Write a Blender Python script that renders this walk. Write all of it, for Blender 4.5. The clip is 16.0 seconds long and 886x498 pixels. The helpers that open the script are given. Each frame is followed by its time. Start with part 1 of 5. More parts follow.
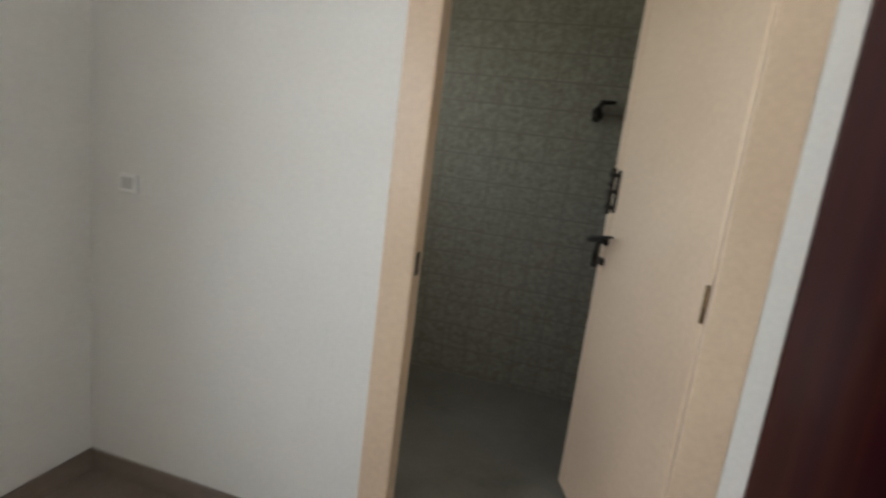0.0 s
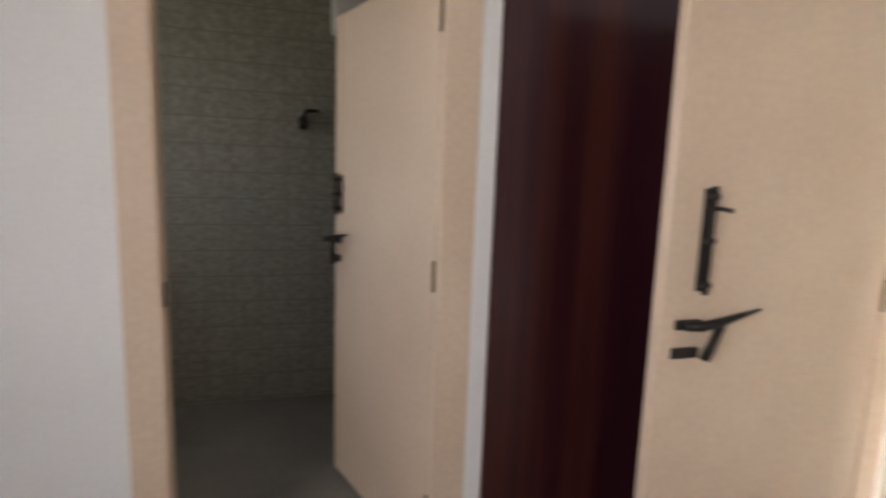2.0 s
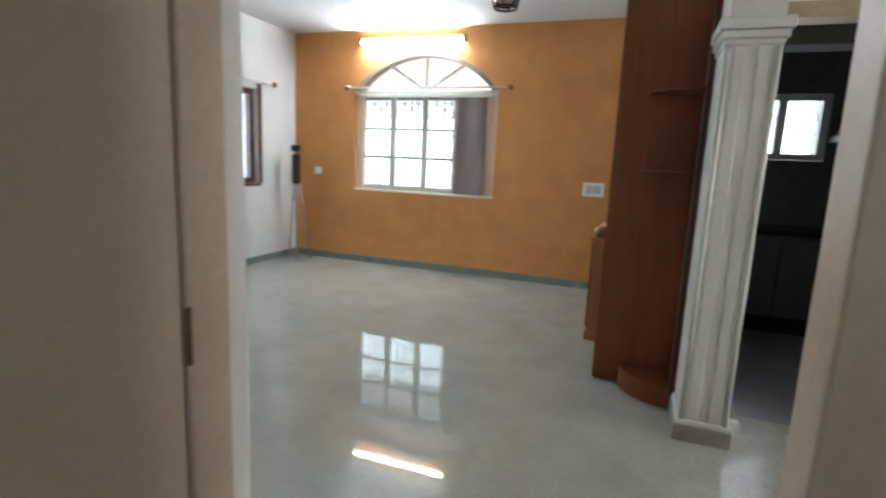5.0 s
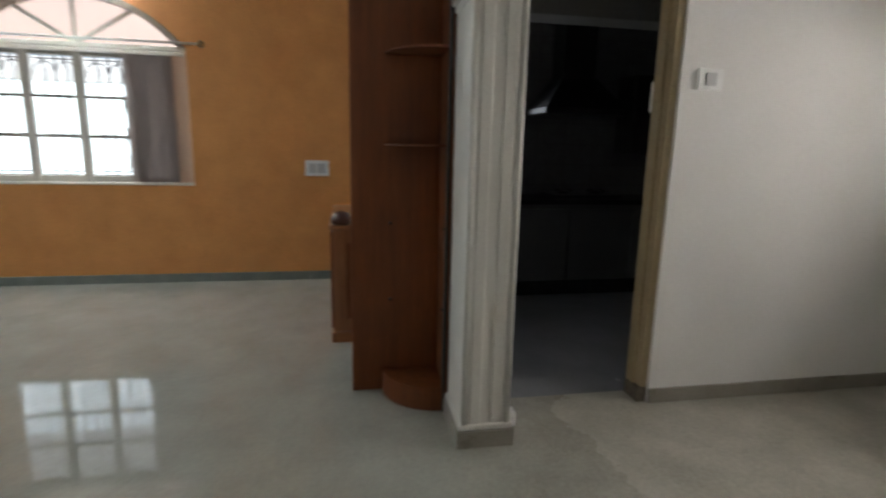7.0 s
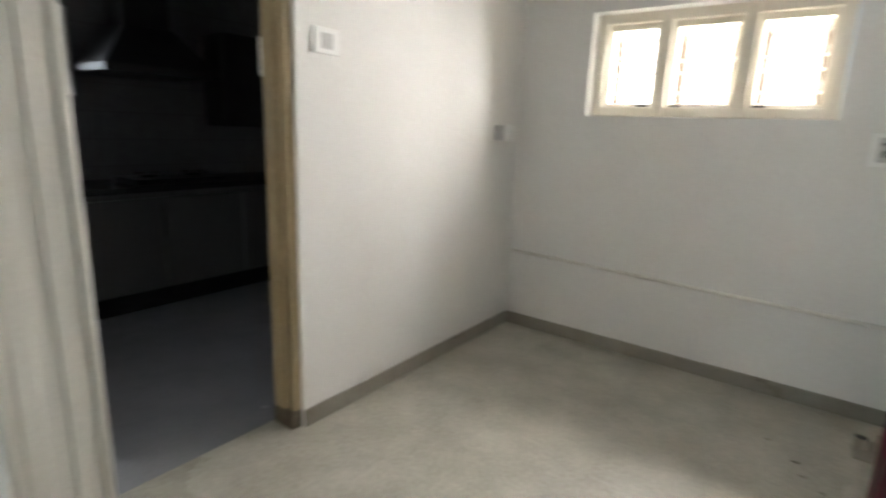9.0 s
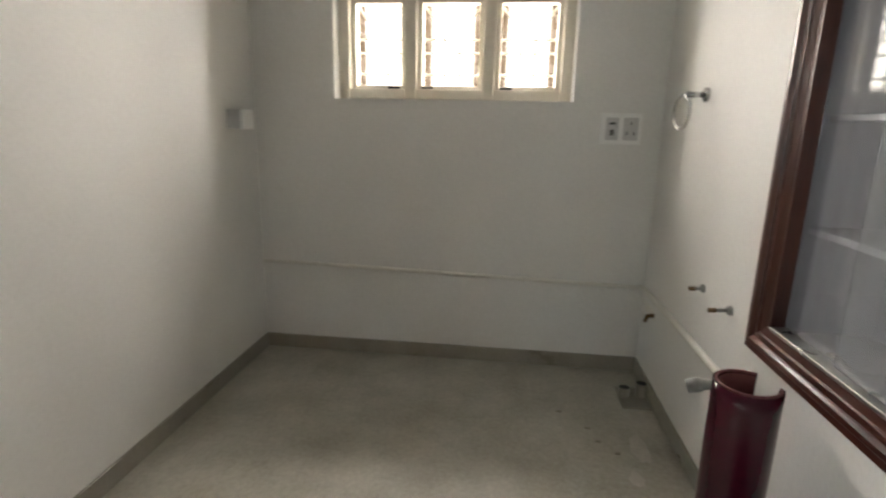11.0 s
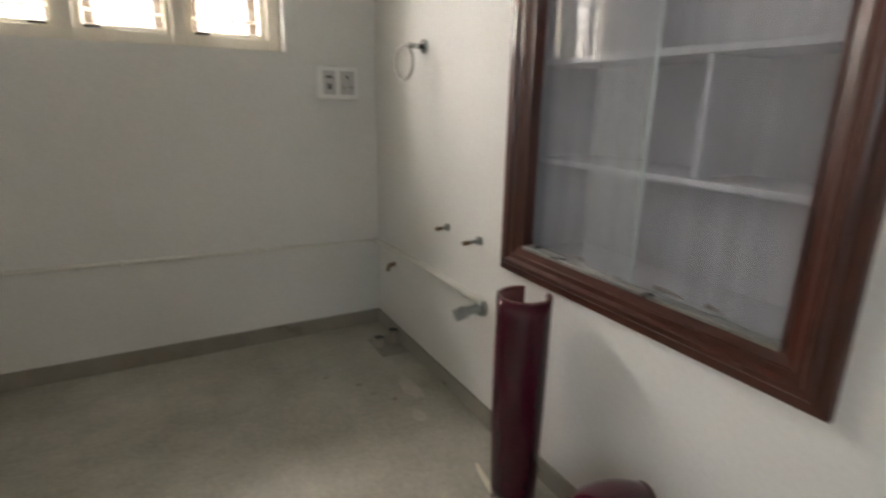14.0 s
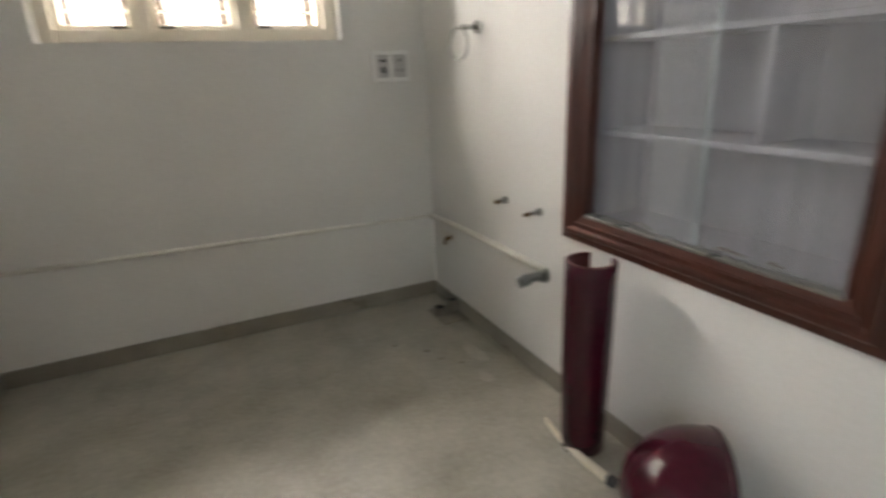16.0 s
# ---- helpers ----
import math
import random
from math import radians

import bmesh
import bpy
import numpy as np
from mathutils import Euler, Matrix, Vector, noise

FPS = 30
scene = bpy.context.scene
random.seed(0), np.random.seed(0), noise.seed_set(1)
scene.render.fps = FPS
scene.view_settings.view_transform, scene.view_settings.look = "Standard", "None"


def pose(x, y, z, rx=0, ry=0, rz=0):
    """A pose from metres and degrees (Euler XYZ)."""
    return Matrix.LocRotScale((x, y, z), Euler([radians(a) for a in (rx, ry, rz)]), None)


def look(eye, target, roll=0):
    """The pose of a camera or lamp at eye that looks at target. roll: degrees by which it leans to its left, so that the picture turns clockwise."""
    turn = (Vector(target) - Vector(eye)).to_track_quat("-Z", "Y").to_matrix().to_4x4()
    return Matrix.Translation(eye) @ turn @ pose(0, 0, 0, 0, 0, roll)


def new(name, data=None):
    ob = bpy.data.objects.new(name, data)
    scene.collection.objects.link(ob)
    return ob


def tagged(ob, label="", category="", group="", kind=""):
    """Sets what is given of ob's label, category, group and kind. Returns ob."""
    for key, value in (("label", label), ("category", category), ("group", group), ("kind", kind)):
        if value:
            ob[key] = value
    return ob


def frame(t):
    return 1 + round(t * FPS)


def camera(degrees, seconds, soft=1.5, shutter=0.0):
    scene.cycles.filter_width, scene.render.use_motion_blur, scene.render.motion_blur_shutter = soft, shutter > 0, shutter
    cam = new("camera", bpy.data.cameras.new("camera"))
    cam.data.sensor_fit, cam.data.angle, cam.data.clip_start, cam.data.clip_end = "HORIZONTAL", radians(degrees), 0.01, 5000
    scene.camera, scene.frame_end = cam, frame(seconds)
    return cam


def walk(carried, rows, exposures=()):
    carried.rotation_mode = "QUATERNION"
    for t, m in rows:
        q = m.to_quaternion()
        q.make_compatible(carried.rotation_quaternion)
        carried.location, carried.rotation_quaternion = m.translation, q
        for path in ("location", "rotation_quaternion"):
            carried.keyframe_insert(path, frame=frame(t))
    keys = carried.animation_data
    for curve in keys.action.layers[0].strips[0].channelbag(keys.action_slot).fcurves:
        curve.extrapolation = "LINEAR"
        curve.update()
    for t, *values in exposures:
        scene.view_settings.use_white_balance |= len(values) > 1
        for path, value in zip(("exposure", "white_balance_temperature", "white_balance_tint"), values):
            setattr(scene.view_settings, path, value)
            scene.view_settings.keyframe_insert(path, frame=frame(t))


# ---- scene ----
# Radiance of the daylight in the openings, of the added bathroom fill, and of the tube.
BATH_L, BEDROOM_L, HALL_HIGH_L = 0.5, 3.1, 3.0
DINING_L, HALL_L, SIDE_L, KITCHEN_L, TUBE_L = 52.0, 7.0, 5.4, 4.0, 290.0
EXPOSURES = [(0, 2.4, 6250, 8), (0.5, 2.55, 6250, 11), (1.0, 2.6, 6250, 16), (2.0, 2.2, 6400, 18), (2.6, 1.2, 6000, 12), (3.2, 0.7, 5550, 7), (4.5, 0.4, 5800, 8), (6.0, -0.2, 6150, 9),
             (6.6, -0.38, 6400, 13), (7.4, -0.1, 6000, 11), (8.0, 0.65, 6000, 11), (8.5, 0.72, 5800, 10), (9.3, 0.55, 6350, 11), (10.0, 0.15, 6450, 11), (12.5, 0.0, 6500, 12), (14.0, 0.02, 6450, 12), (15.0, 0.28, 6400, 12), (16, 0.12, 6400, 12)]
cam = camera(80.8, 16.0, 2.2, 0.8)
PATH = [
    (0, (0.594, 0.113, 1.356), (0.084, 2.011, 0.984), 7.2),
    (0.5, (0.55, 0.096, 1.358), (0.297, 2.052, 1.026), 5.2),
    (1, (0.49, 0.042, 1.37), (0.416, 2.017, 1.06), 2.4),
    (1.5, (0.476, 0.0, 1.371), (0.633, 1.972, 1.075), 1.5),
    (2, (0.482, -0.038, 1.379), (1.038, 1.862, 1.094), 2.0),
    (2.5, (0.595, -0.04, 1.371), (1.478, 1.734, 1.102), 2.4),
    (3, (0.812, 0.004, 1.385), (1.997, 1.581, 1.055), 3.2),
    (3.5, (1.036, 0.057, 1.372), (2.463, 1.417, 1.032), 3.0),
    (3.7, (1.142, 0.096, 1.356), (2.666, 1.346, 1.019), 2.7),
    (5.8, (1.812, 0.534, 1.388), (3.763, 0.783, 1.023), 1.7),
    (6, (1.881, 0.55, 1.393), (3.842, 0.655, 1.015), 1.2),
    (6.5, (2.082, 0.58, 1.366), (4.039, 0.444, 0.979), 0.7),
    (7, (2.26, 0.598, 1.355), (4.188, 0.235, 0.967), 1.3),
    (7.5, (2.449, 0.575, 1.351), (4.3, -0.075, 0.959), 1.7),
    (8, (2.613, 0.526, 1.344), (4.316, -0.441, 0.944), 1.5),
    (8.5, (2.731, 0.459, 1.36), (4.211, -0.819, 0.937), 2.0),
    (9, (2.873, 0.373, 1.371), (4.028, -1.197, 0.92), 2.2),
    (9.5, (2.986, 0.277, 1.36), (3.821, -1.48, 0.897), 2.7),
    (10, (3.053, 0.173, 1.358), (3.691, -1.664, 0.895), 1.8),
    (10.2, (3.077, 0.125, 1.362), (3.645, -1.734, 0.892), 1.6),
    (12.3, (3.461, -0.076, 1.303), (3.179, -2.007, 0.865), -0.4),
    (12.5, (3.47, -0.107, 1.305), (3.147, -2.029, 0.86), -0.8),
    (13, (3.478, -0.162, 1.283), (3.046, -2.063, 0.838), -1.3),
    (13.5, (3.481, -0.17, 1.269), (2.81, -1.992, 0.79), -0.5),
    (14, (3.495, -0.143, 1.255), (2.573, -1.834, 0.718), 1.0),
    (14.5, (3.535, -0.084, 1.253), (2.455, -1.655, 0.647), 1.2),
    (15, (3.597, -0.042, 1.258), (2.463, -1.558, 0.614), 0.9),
    (15.5, (3.65, -0.042, 1.28), (2.577, -1.602, 0.633), 0.2),
    (16, (3.673, -0.086, 1.294), (2.872, -1.805, 0.66), -2.4),
]
walk(cam, [(t, look(eye, target, roll)) for t, eye, target, roll in PATH], EXPOSURES)

# ---------- world and light ----------
world = bpy.data.worlds.new("sky")
scene.world = world
world.use_nodes = True
wn = world.node_tree.nodes
sky = wn.new("ShaderNodeTexSky")
sky.sky_type = "NISHITA"
sky.sun_disc = False
sky.sun_elevation, sky.sun_rotation = radians(55), radians(140)
world.node_tree.links.new(sky.outputs[0], wn["Background"].inputs[0])
wn["Background"].inputs[1].default_value = 0.12

sun = new("sun", bpy.data.lights.new("sun", "SUN"))
sun.data.energy, sun.data.angle, sun.data.color = 0.8, radians(12), (1.0, 0.96, 0.9)
sun.matrix_world = look((0, 0, 0), (0.45, -0.37, -0.82))


def window_light(name, centre, towards, width, height, radiance, tint=(1.0, 0.98, 0.95)):
    """Daylight of the sky that fills a window opening."""
    lamp = new(name, bpy.data.lights.new(name, "AREA"))
    lamp.data.shape, lamp.data.size, lamp.data.size_y = "RECTANGLE", width, height
    lamp.data.energy, lamp.data.color = radiance * math.pi * width * height, tint
    lamp.matrix_world = look(centre, towards)
    return lamp


window_light("daylight_dining", (3.75, -5.0, 3.0), (3.75, 0, 3.0), 4.4, 3.8, DINING_L, (1.0, 0.935, 0.85))
window_light("daylight_hall", (8.30, 2.92, 1.20), (0, 2.92, 1.10), 2.9, 1.4, HALL_L, (0.88, 0.97, 1.0))
window_light("daylight_hall_high", (8.30, 2.92, 2.46), (0, 2.92, 2.36), 2.9, 1.1, HALL_HIGH_L, (1.0, 0.96, 0.91))
window_light("daylight_hall_side", (6.25, 5.30, 1.53), (6.25, 0, 1.4), 1.7, 1.3, SIDE_L, (0.86, 0.96, 1.0))
window_light("daylight_kitchen", (7.72, -0.72, 1.80), (0, -0.72, 1.7), 0.8, 0.8, KITCHEN_L, (0.95, 0.97, 1.0))
window_light("daylight_bedroom", (-1.275, -0.75, 1.55), (2, -0.75, 1.5), 1.16, 1.26, BEDROOM_L)
# Added, unseen fill lamp that lifts the bathroom tiles and door leaf.
window_light("fill_bath", (-0.98, 2.125, 1.78), (0.75, 3.0, 1.30), 0.55, 1.0, BATH_L, (1.0, 0.90, 0.72))


# ---------- materials ----------
def principled(name):
    m = bpy.data.materials.new(name)
    m.use_nodes = True
    nt = m.node_tree
    return m, nt, nt.nodes["Principled BSDF"]


def coords(nt, scale=(1, 1, 1), kind="Object"):
    tc = nt.nodes.new("ShaderNodeTexCoord")
    mp = nt.nodes.new("ShaderNodeMapping")
    mp.inputs["Scale"].default_value = scale
    nt.links.new(tc.outputs[kind], mp.inputs[0])
    return mp.outputs[0]


def noisy(nt, vec, scale, detail=4.0, rough=0.55):
    n = nt.nodes.new("ShaderNodeTexNoise")
    n.inputs["Scale"].default_value, n.inputs["Detail"].default_value = scale, detail
    n.inputs["Roughness"].default_value = rough
    nt.links.new(vec, n.inputs["Vector"])
    return n.outputs[0]


def ramp(nt, fac, stops):
    r = nt.nodes.new("ShaderNodeValToRGB")
    e = r.color_ramp.elements
    while len(e) < len(stops):
        e.new(0.5)
    for el, (p, c) in zip(e, stops):
        el.position, el.color = p, (*c, 1)
    nt.links.new(fac, r.inputs[0])
    return r.outputs[0]


def mixed(nt, fac, a, b, blend="MIX"):
    x = nt.nodes.new("ShaderNodeMix")
    x.data_type, x.blend_type = "RGBA", blend
    for sock, v in ((x.inputs[0], fac), (x.inputs[6], a), (x.inputs[7], b)):
        if isinstance(v, (float, int)):
            sock.default_value = v
        elif isinstance(v, tuple):
            sock.default_value = (*v, 1)
        else:
            nt.links.new(v, sock)
    return x.outputs[2]


def bumped(nt, bsdf, height, strength, distance):
    b = nt.nodes.new("ShaderNodeBump")
    b.inputs["Strength"].default_value, b.inputs["Distance"].default_value = strength, distance
    nt.links.new(height, b.inputs["Height"])
    nt.links.new(b.outputs[0], bsdf.inputs["Normal"])


def surface(name, dark, light, big=1.5, fine=40.0, rough=0.6, spread=0.15, metal=0.0, bump=0.0, dist=0.002, stretch=(1, 1, 1), ior=1.45, coat=0.0):
    """A surface of one colour that varies at two scales, in tone, gloss and relief."""
    m, nt, b = principled(name)
    v = coords(nt, stretch)
    n1, n2 = noisy(nt, v, big), noisy(nt, v, fine, 6.0)
    fac = mixed(nt, 0.45, n1, n2)
    col = ramp(nt, fac, [(0.33, dark), (0.67, light)])
    nt.links.new(col, b.inputs["Base Color"])
    mr = nt.nodes.new("ShaderNodeMapRange")
    mr.inputs[1].default_value, mr.inputs[2].default_value = 0.3, 0.7
    mr.inputs[3].default_value, mr.inputs[4].default_value = max(0.02, rough - spread / 2), min(1, rough + spread / 2)
    nt.links.new(n1, mr.inputs[0])
    nt.links.new(mr.outputs[0], b.inputs["Roughness"])
    b.inputs["Metallic"].default_value, b.inputs["IOR"].default_value = metal, ior
    b.inputs["Coat Weight"].default_value = coat
    b.inputs["Coat Roughness"].default_value = 0.05
    if bump:
        bumped(nt, b, n2, bump, dist)
    return m


def stone_floor(name, dark, light, vein, rough, spread, dusty, worn=None):
    """Polished tile with soft clouding, veins and dust. worn: dark and light tone and roughness of the trodden, dusty end of the floor."""
    m, nt, b = principled(name)
    v = coords(nt)
    cloud = noisy(nt, v, 3.0, 8.0, 0.62)
    speck = noisy(nt, v, 45.0, 5.0, 0.7)
    col = ramp(nt, mixed(nt, 0.4, cloud, speck), [(0.34, dark), (0.66, light)])
    far = None
    if worn:
        sep = nt.nodes.new("ShaderNodeSeparateXYZ")
        nt.links.new(v, sep.inputs[0])
        wob = nt.nodes.new("ShaderNodeMath")
        wob.operation, wob.inputs[1].default_value = "MULTIPLY_ADD", 1.2
        nt.links.new(noisy(nt, v, 1.7, 6.0), wob.inputs[0])
        nt.links.new(sep.outputs[1], wob.inputs[2])
        fade = nt.nodes.new("ShaderNodeMapRange")
        fade.interpolation_type = "SMOOTHSTEP"
        fade.inputs[1].default_value, fade.inputs[2].default_value = 1.25, -0.35
        nt.links.new(wob.outputs[0], fade.inputs[0])
        far = fade.outputs[0]
        col = mixed(nt, far, col, ramp(nt, mixed(nt, 0.4, cloud, speck), [(0.34, worn[0]), (0.66, worn[1])]))
    streak = noisy(nt, coords(nt, (1.0, 1.5, 1)), 1.5, 6.0, 0.55)
    veins = ramp(nt, streak, [(0.46, (0, 0, 0)), (0.5, (1, 1, 1)), (0.54, (0, 0, 0))])
    k = nt.nodes.new("ShaderNodeMath")
    k.operation, k.inputs[1].default_value = "MULTIPLY", 0.12
    nt.links.new(veins, k.inputs[0])
    col = mixed(nt, k.outputs[0], col, vein)
    dust = noisy(nt, v, 1.1, 7.0, 0.65)
    d = nt.nodes.new("ShaderNodeMapRange")
    d.inputs[1].default_value, d.inputs[2].default_value = 0.42, 0.72
    d.inputs[3].default_value, d.inputs[4].default_value = 0.0, dusty
    nt.links.new(dust, d.inputs[0])
    col = mixed(nt, d.outputs[0], col, (0.52, 0.48, 0.40))
    nt.links.new(col, b.inputs["Base Color"])
    r = nt.nodes.new("ShaderNodeMapRange")
    r.inputs[1].default_value, r.inputs[2].default_value = 0.3, 0.75
    r.inputs[3].default_value, r.inputs[4].default_value = rough, rough + spread
    nt.links.new(dust, r.inputs[0])
    gloss = r.outputs[0]
    if worn:
        lift = nt.nodes.new("ShaderNodeMath")
        lift.operation, lift.inputs[1].default_value = "MULTIPLY_ADD", worn[2] - rough
        nt.links.new(far, lift.inputs[0])
        nt.links.new(gloss, lift.inputs[2])
        gloss = lift.outputs[0]
    nt.links.new(gloss, b.inputs["Roughness"])
    bumped(nt, b, cloud, 0.03, 0.002)
    return m


def wood(name, dark, light, rough, axis="Z", coat=0.3):
    m, nt, b = principled(name)
    st = {"Z": (14, 14, 0.9), "X": (0.9, 14, 14), "Y": (14, 0.9, 14)}[axis]
    v = coords(nt, st)
    grain = noisy(nt, v, 2.0, 8.0, 0.6)
    fine = noisy(nt, v, 14.0, 4.0, 0.6)
    blotch = noisy(nt, coords(nt), 2.2, 3.0)
    f = mixed(nt, 0.35, mixed(nt, 0.4, grain, fine), blotch)
    nt.links.new(ramp(nt, f, [(0.36, dark), (0.64, light)]), b.inputs["Base Color"])
    mr = nt.nodes.new("ShaderNodeMapRange")
    mr.inputs[3].default_value, mr.inputs[4].default_value = rough - 0.06, rough + 0.1
    nt.links.new(blotch, mr.inputs[0])
    nt.links.new(mr.outputs[0], b.inputs["Roughness"])
    b.inputs["Coat Weight"].default_value, b.inputs["Coat Roughness"].default_value = coat, 0.12
    bumped(nt, b, fine, 0.08, 0.001)
    return m


def wall_tiles(name, dark, light, grout, size, rough, fleck=26.0):
    """Glazed wall tiles with recessed joints; far off, seen small."""
    m, nt, b = principled(name)
    v = coords(nt)
    sep = nt.nodes.new("ShaderNodeSeparateXYZ")
    nt.links.new(v, sep.inputs[0])
    add = nt.nodes.new("ShaderNodeMath")
    nt.links.new(sep.outputs[0], add.inputs[0])
    nt.links.new(sep.outputs[1], add.inputs[1])
    com = nt.nodes.new("ShaderNodeCombineXYZ")
    nt.links.new(add.outputs[0], com.inputs[0])
    nt.links.new(sep.outputs[2], com.inputs[1])
    br = nt.nodes.new("ShaderNodeTexBrick")
    br.offset = 0.0
    br.inputs["Scale"].default_value = 1.0
    br.inputs["Brick Width"].default_value, br.inputs["Row Height"].default_value = size
    br.inputs["Mortar Size"].default_value = 0.004
    nt.links.new(com.outputs[0], br.inputs["Vector"])
    mott = ramp(nt, mixed(nt, 0.5, noisy(nt, v, fleck, 4.0, 0.7), noisy(nt, v, fleck * 0.35, 4.0)), [(0.36, dark), (0.64, light)])
    nt.links.new(mixed(nt, br.outputs["Fac"], mott, grout), b.inputs["Base Color"])
    b.inputs["Roughness"].default_value = rough
    bumped(nt, b, br.outputs["Fac"], -0.15, 0.0015)
    return m


def glazed(name, tint=(0.96, 0.99, 0.98), rough=0.0):
    m, nt, b = principled(name)
    b.inputs["Base Color"].default_value = (*tint, 1)
    b.inputs["Transmission Weight"].default_value = 1.0
    b.inputs["Roughness"].default_value, b.inputs["IOR"].default_value = rough, 1.45
    return m


def dusty_glass(name, tint, low, high):
    """Clear glass under an uneven film of dust."""
    m = glazed(name, tint)
    nt = m.node_tree
    out = nt.nodes["Material Output"]
    film = nt.nodes.new("ShaderNodeBsdfDiffuse")
    film.inputs["Color"].default_value = (0.44, 0.43, 0.45, 1)
    r = nt.nodes.new("ShaderNodeMapRange")
    r.inputs[1].default_value, r.inputs[2].default_value = 0.35, 0.7
    r.inputs[3].default_value, r.inputs[4].default_value = low, high
    nt.links.new(noisy(nt, coords(nt, (1, 8.0, 0.5)), 2.0, 6.0), r.inputs[0])
    mx = nt.nodes.new("ShaderNodeMixShader")
    nt.links.new(r.outputs[0], mx.inputs[0])
    nt.links.new(nt.nodes["Principled BSDF"].outputs[0], mx.inputs[1])
    nt.links.new(film.outputs[0], mx.inputs[2])
    nt.links.new(mx.outputs[0], out.inputs[0])
    return m


def banded_laminate(name):
    """Glossy maroon laminate: broad upright bands of purple, brown and red over fine grain."""
    m, nt, b = principled(name)
    bands = noisy(nt, coords(nt, (4.2, 4.2, 0.03)), 0.95, 2.0, 0.45)
    grain = noisy(nt, coords(nt, (16, 16, 0.5)), 2.4, 8.0, 0.65)
    tone = ramp(nt, bands, [(0.30, (0.020, 0.002, 0.008)), (0.45, (0.032, 0.004, 0.009)), (0.52, (0.062, 0.014, 0.010)), (0.58, (0.036, 0.004, 0.008)), (0.72, (0.020, 0.0025, 0.006))])
    dark = ramp(nt, grain, [(0.3, (0.6, 0.6, 0.6)), (0.62, (1, 1, 1))])
    nt.links.new(mixed(nt, 0.8, tone, dark, "MULTIPLY"), b.inputs["Base Color"])
    rough = nt.nodes.new("ShaderNodeMapRange")
    rough.inputs[3].default_value, rough.inputs[4].default_value = 0.26, 0.42
    nt.links.new(grain, rough.inputs[0])
    nt.links.new(rough.outputs[0], b.inputs["Roughness"])
    b.inputs["Coat Weight"].default_value, b.inputs["Coat Roughness"].default_value = 0.2, 0.15
    bumped(nt, b, grain, 0.05, 0.001)
    return m


def fabric(name, dark, light, glow):
    """Woven blind cloth that lets a share of the daylight through."""
    m = surface(name, dark, light, 3, 160, 0.85, 0.1, bump=0.2, dist=0.001)
    nt = m.node_tree
    thin = nt.nodes.new("ShaderNodeBsdfTranslucent")
    thin.inputs["Color"].default_value = (*light, 1)
    mx = nt.nodes.new("ShaderNodeMixShader")
    mx.inputs[0].default_value = glow
    nt.links.new(nt.nodes["Principled BSDF"].outputs[0], mx.inputs[1])
    nt.links.new(thin.outputs[0], mx.inputs[2])
    nt.links.new(mx.outputs[0], nt.nodes["Material Output"].inputs[0])
    return m


def glare_edge_pane(name, tint):
    """Window glass whose uneven brown edge tint imitates the soft falloff of glare."""
    m = glazed(name, tint)
    nt = m.node_tree
    sep = nt.nodes.new("ShaderNodeSeparateXYZ")
    nt.links.new(coords(nt, (1, 1, 1), "Generated"), sep.inputs[0])
    reach = []
    for axis, width in ((0, 0.30), (2, 0.17)):
        off = nt.nodes.new("ShaderNodeMath")
        off.operation, off.inputs[1].default_value = "SUBTRACT", 0.5
        nt.links.new(sep.outputs[axis], off.inputs[0])
        size = nt.nodes.new("ShaderNodeMath")
        size.operation = "ABSOLUTE"
        nt.links.new(off.outputs[0], size.inputs[0])
        edge = nt.nodes.new("ShaderNodeMapRange")
        edge.interpolation_type = "SMOOTHSTEP"
        edge.inputs[1].default_value, edge.inputs[2].default_value = 0.5 - width, 0.5 - width * 0.45
        nt.links.new(size.outputs[0], edge.inputs[0])
        reach.append(edge.outputs[0])
    most = nt.nodes.new("ShaderNodeMath")
    most.operation = "MAXIMUM"
    nt.links.new(reach[0], most.inputs[0])
    nt.links.new(reach[1], most.inputs[1])
    uneven = nt.nodes.new("ShaderNodeMath")
    uneven.operation, uneven.use_clamp = "MULTIPLY_ADD", True
    uneven.inputs[2].default_value = -0.04
    nt.links.new(most.outputs[0], uneven.inputs[0])
    patchy = nt.nodes.new("ShaderNodeMapRange")
    patchy.inputs[1].default_value, patchy.inputs[2].default_value, patchy.inputs[3].default_value, patchy.inputs[4].default_value = 0.3, 0.7, 0.95, 1.05
    nt.links.new(noisy(nt, coords(nt), 22.0, 5.0), patchy.inputs[0])
    nt.links.new(patchy.outputs[0], uneven.inputs[1])
    edge_tint = nt.nodes.new("ShaderNodeBsdfTranslucent")
    edge_tint.inputs["Color"].default_value = (0.022, 0.0165, 0.0115, 1)
    mx = nt.nodes.new("ShaderNodeMixShader")
    nt.links.new(uneven.outputs[0], mx.inputs[0])
    nt.links.new(nt.nodes["Principled BSDF"].outputs[0], mx.inputs[1])
    nt.links.new(edge_tint.outputs[0], mx.inputs[2])
    nt.links.new(mx.outputs[0], nt.nodes["Material Output"].inputs[0])
    return m


def glowing(name, colour, strength):
    m, nt, b = principled(name)
    b.inputs["Base Color"].default_value = (0.8, 0.8, 0.8, 1)
    b.inputs["Emission Color"].default_value = (*colour, 1)
    b.inputs["Emission Strength"].default_value = strength
    return m


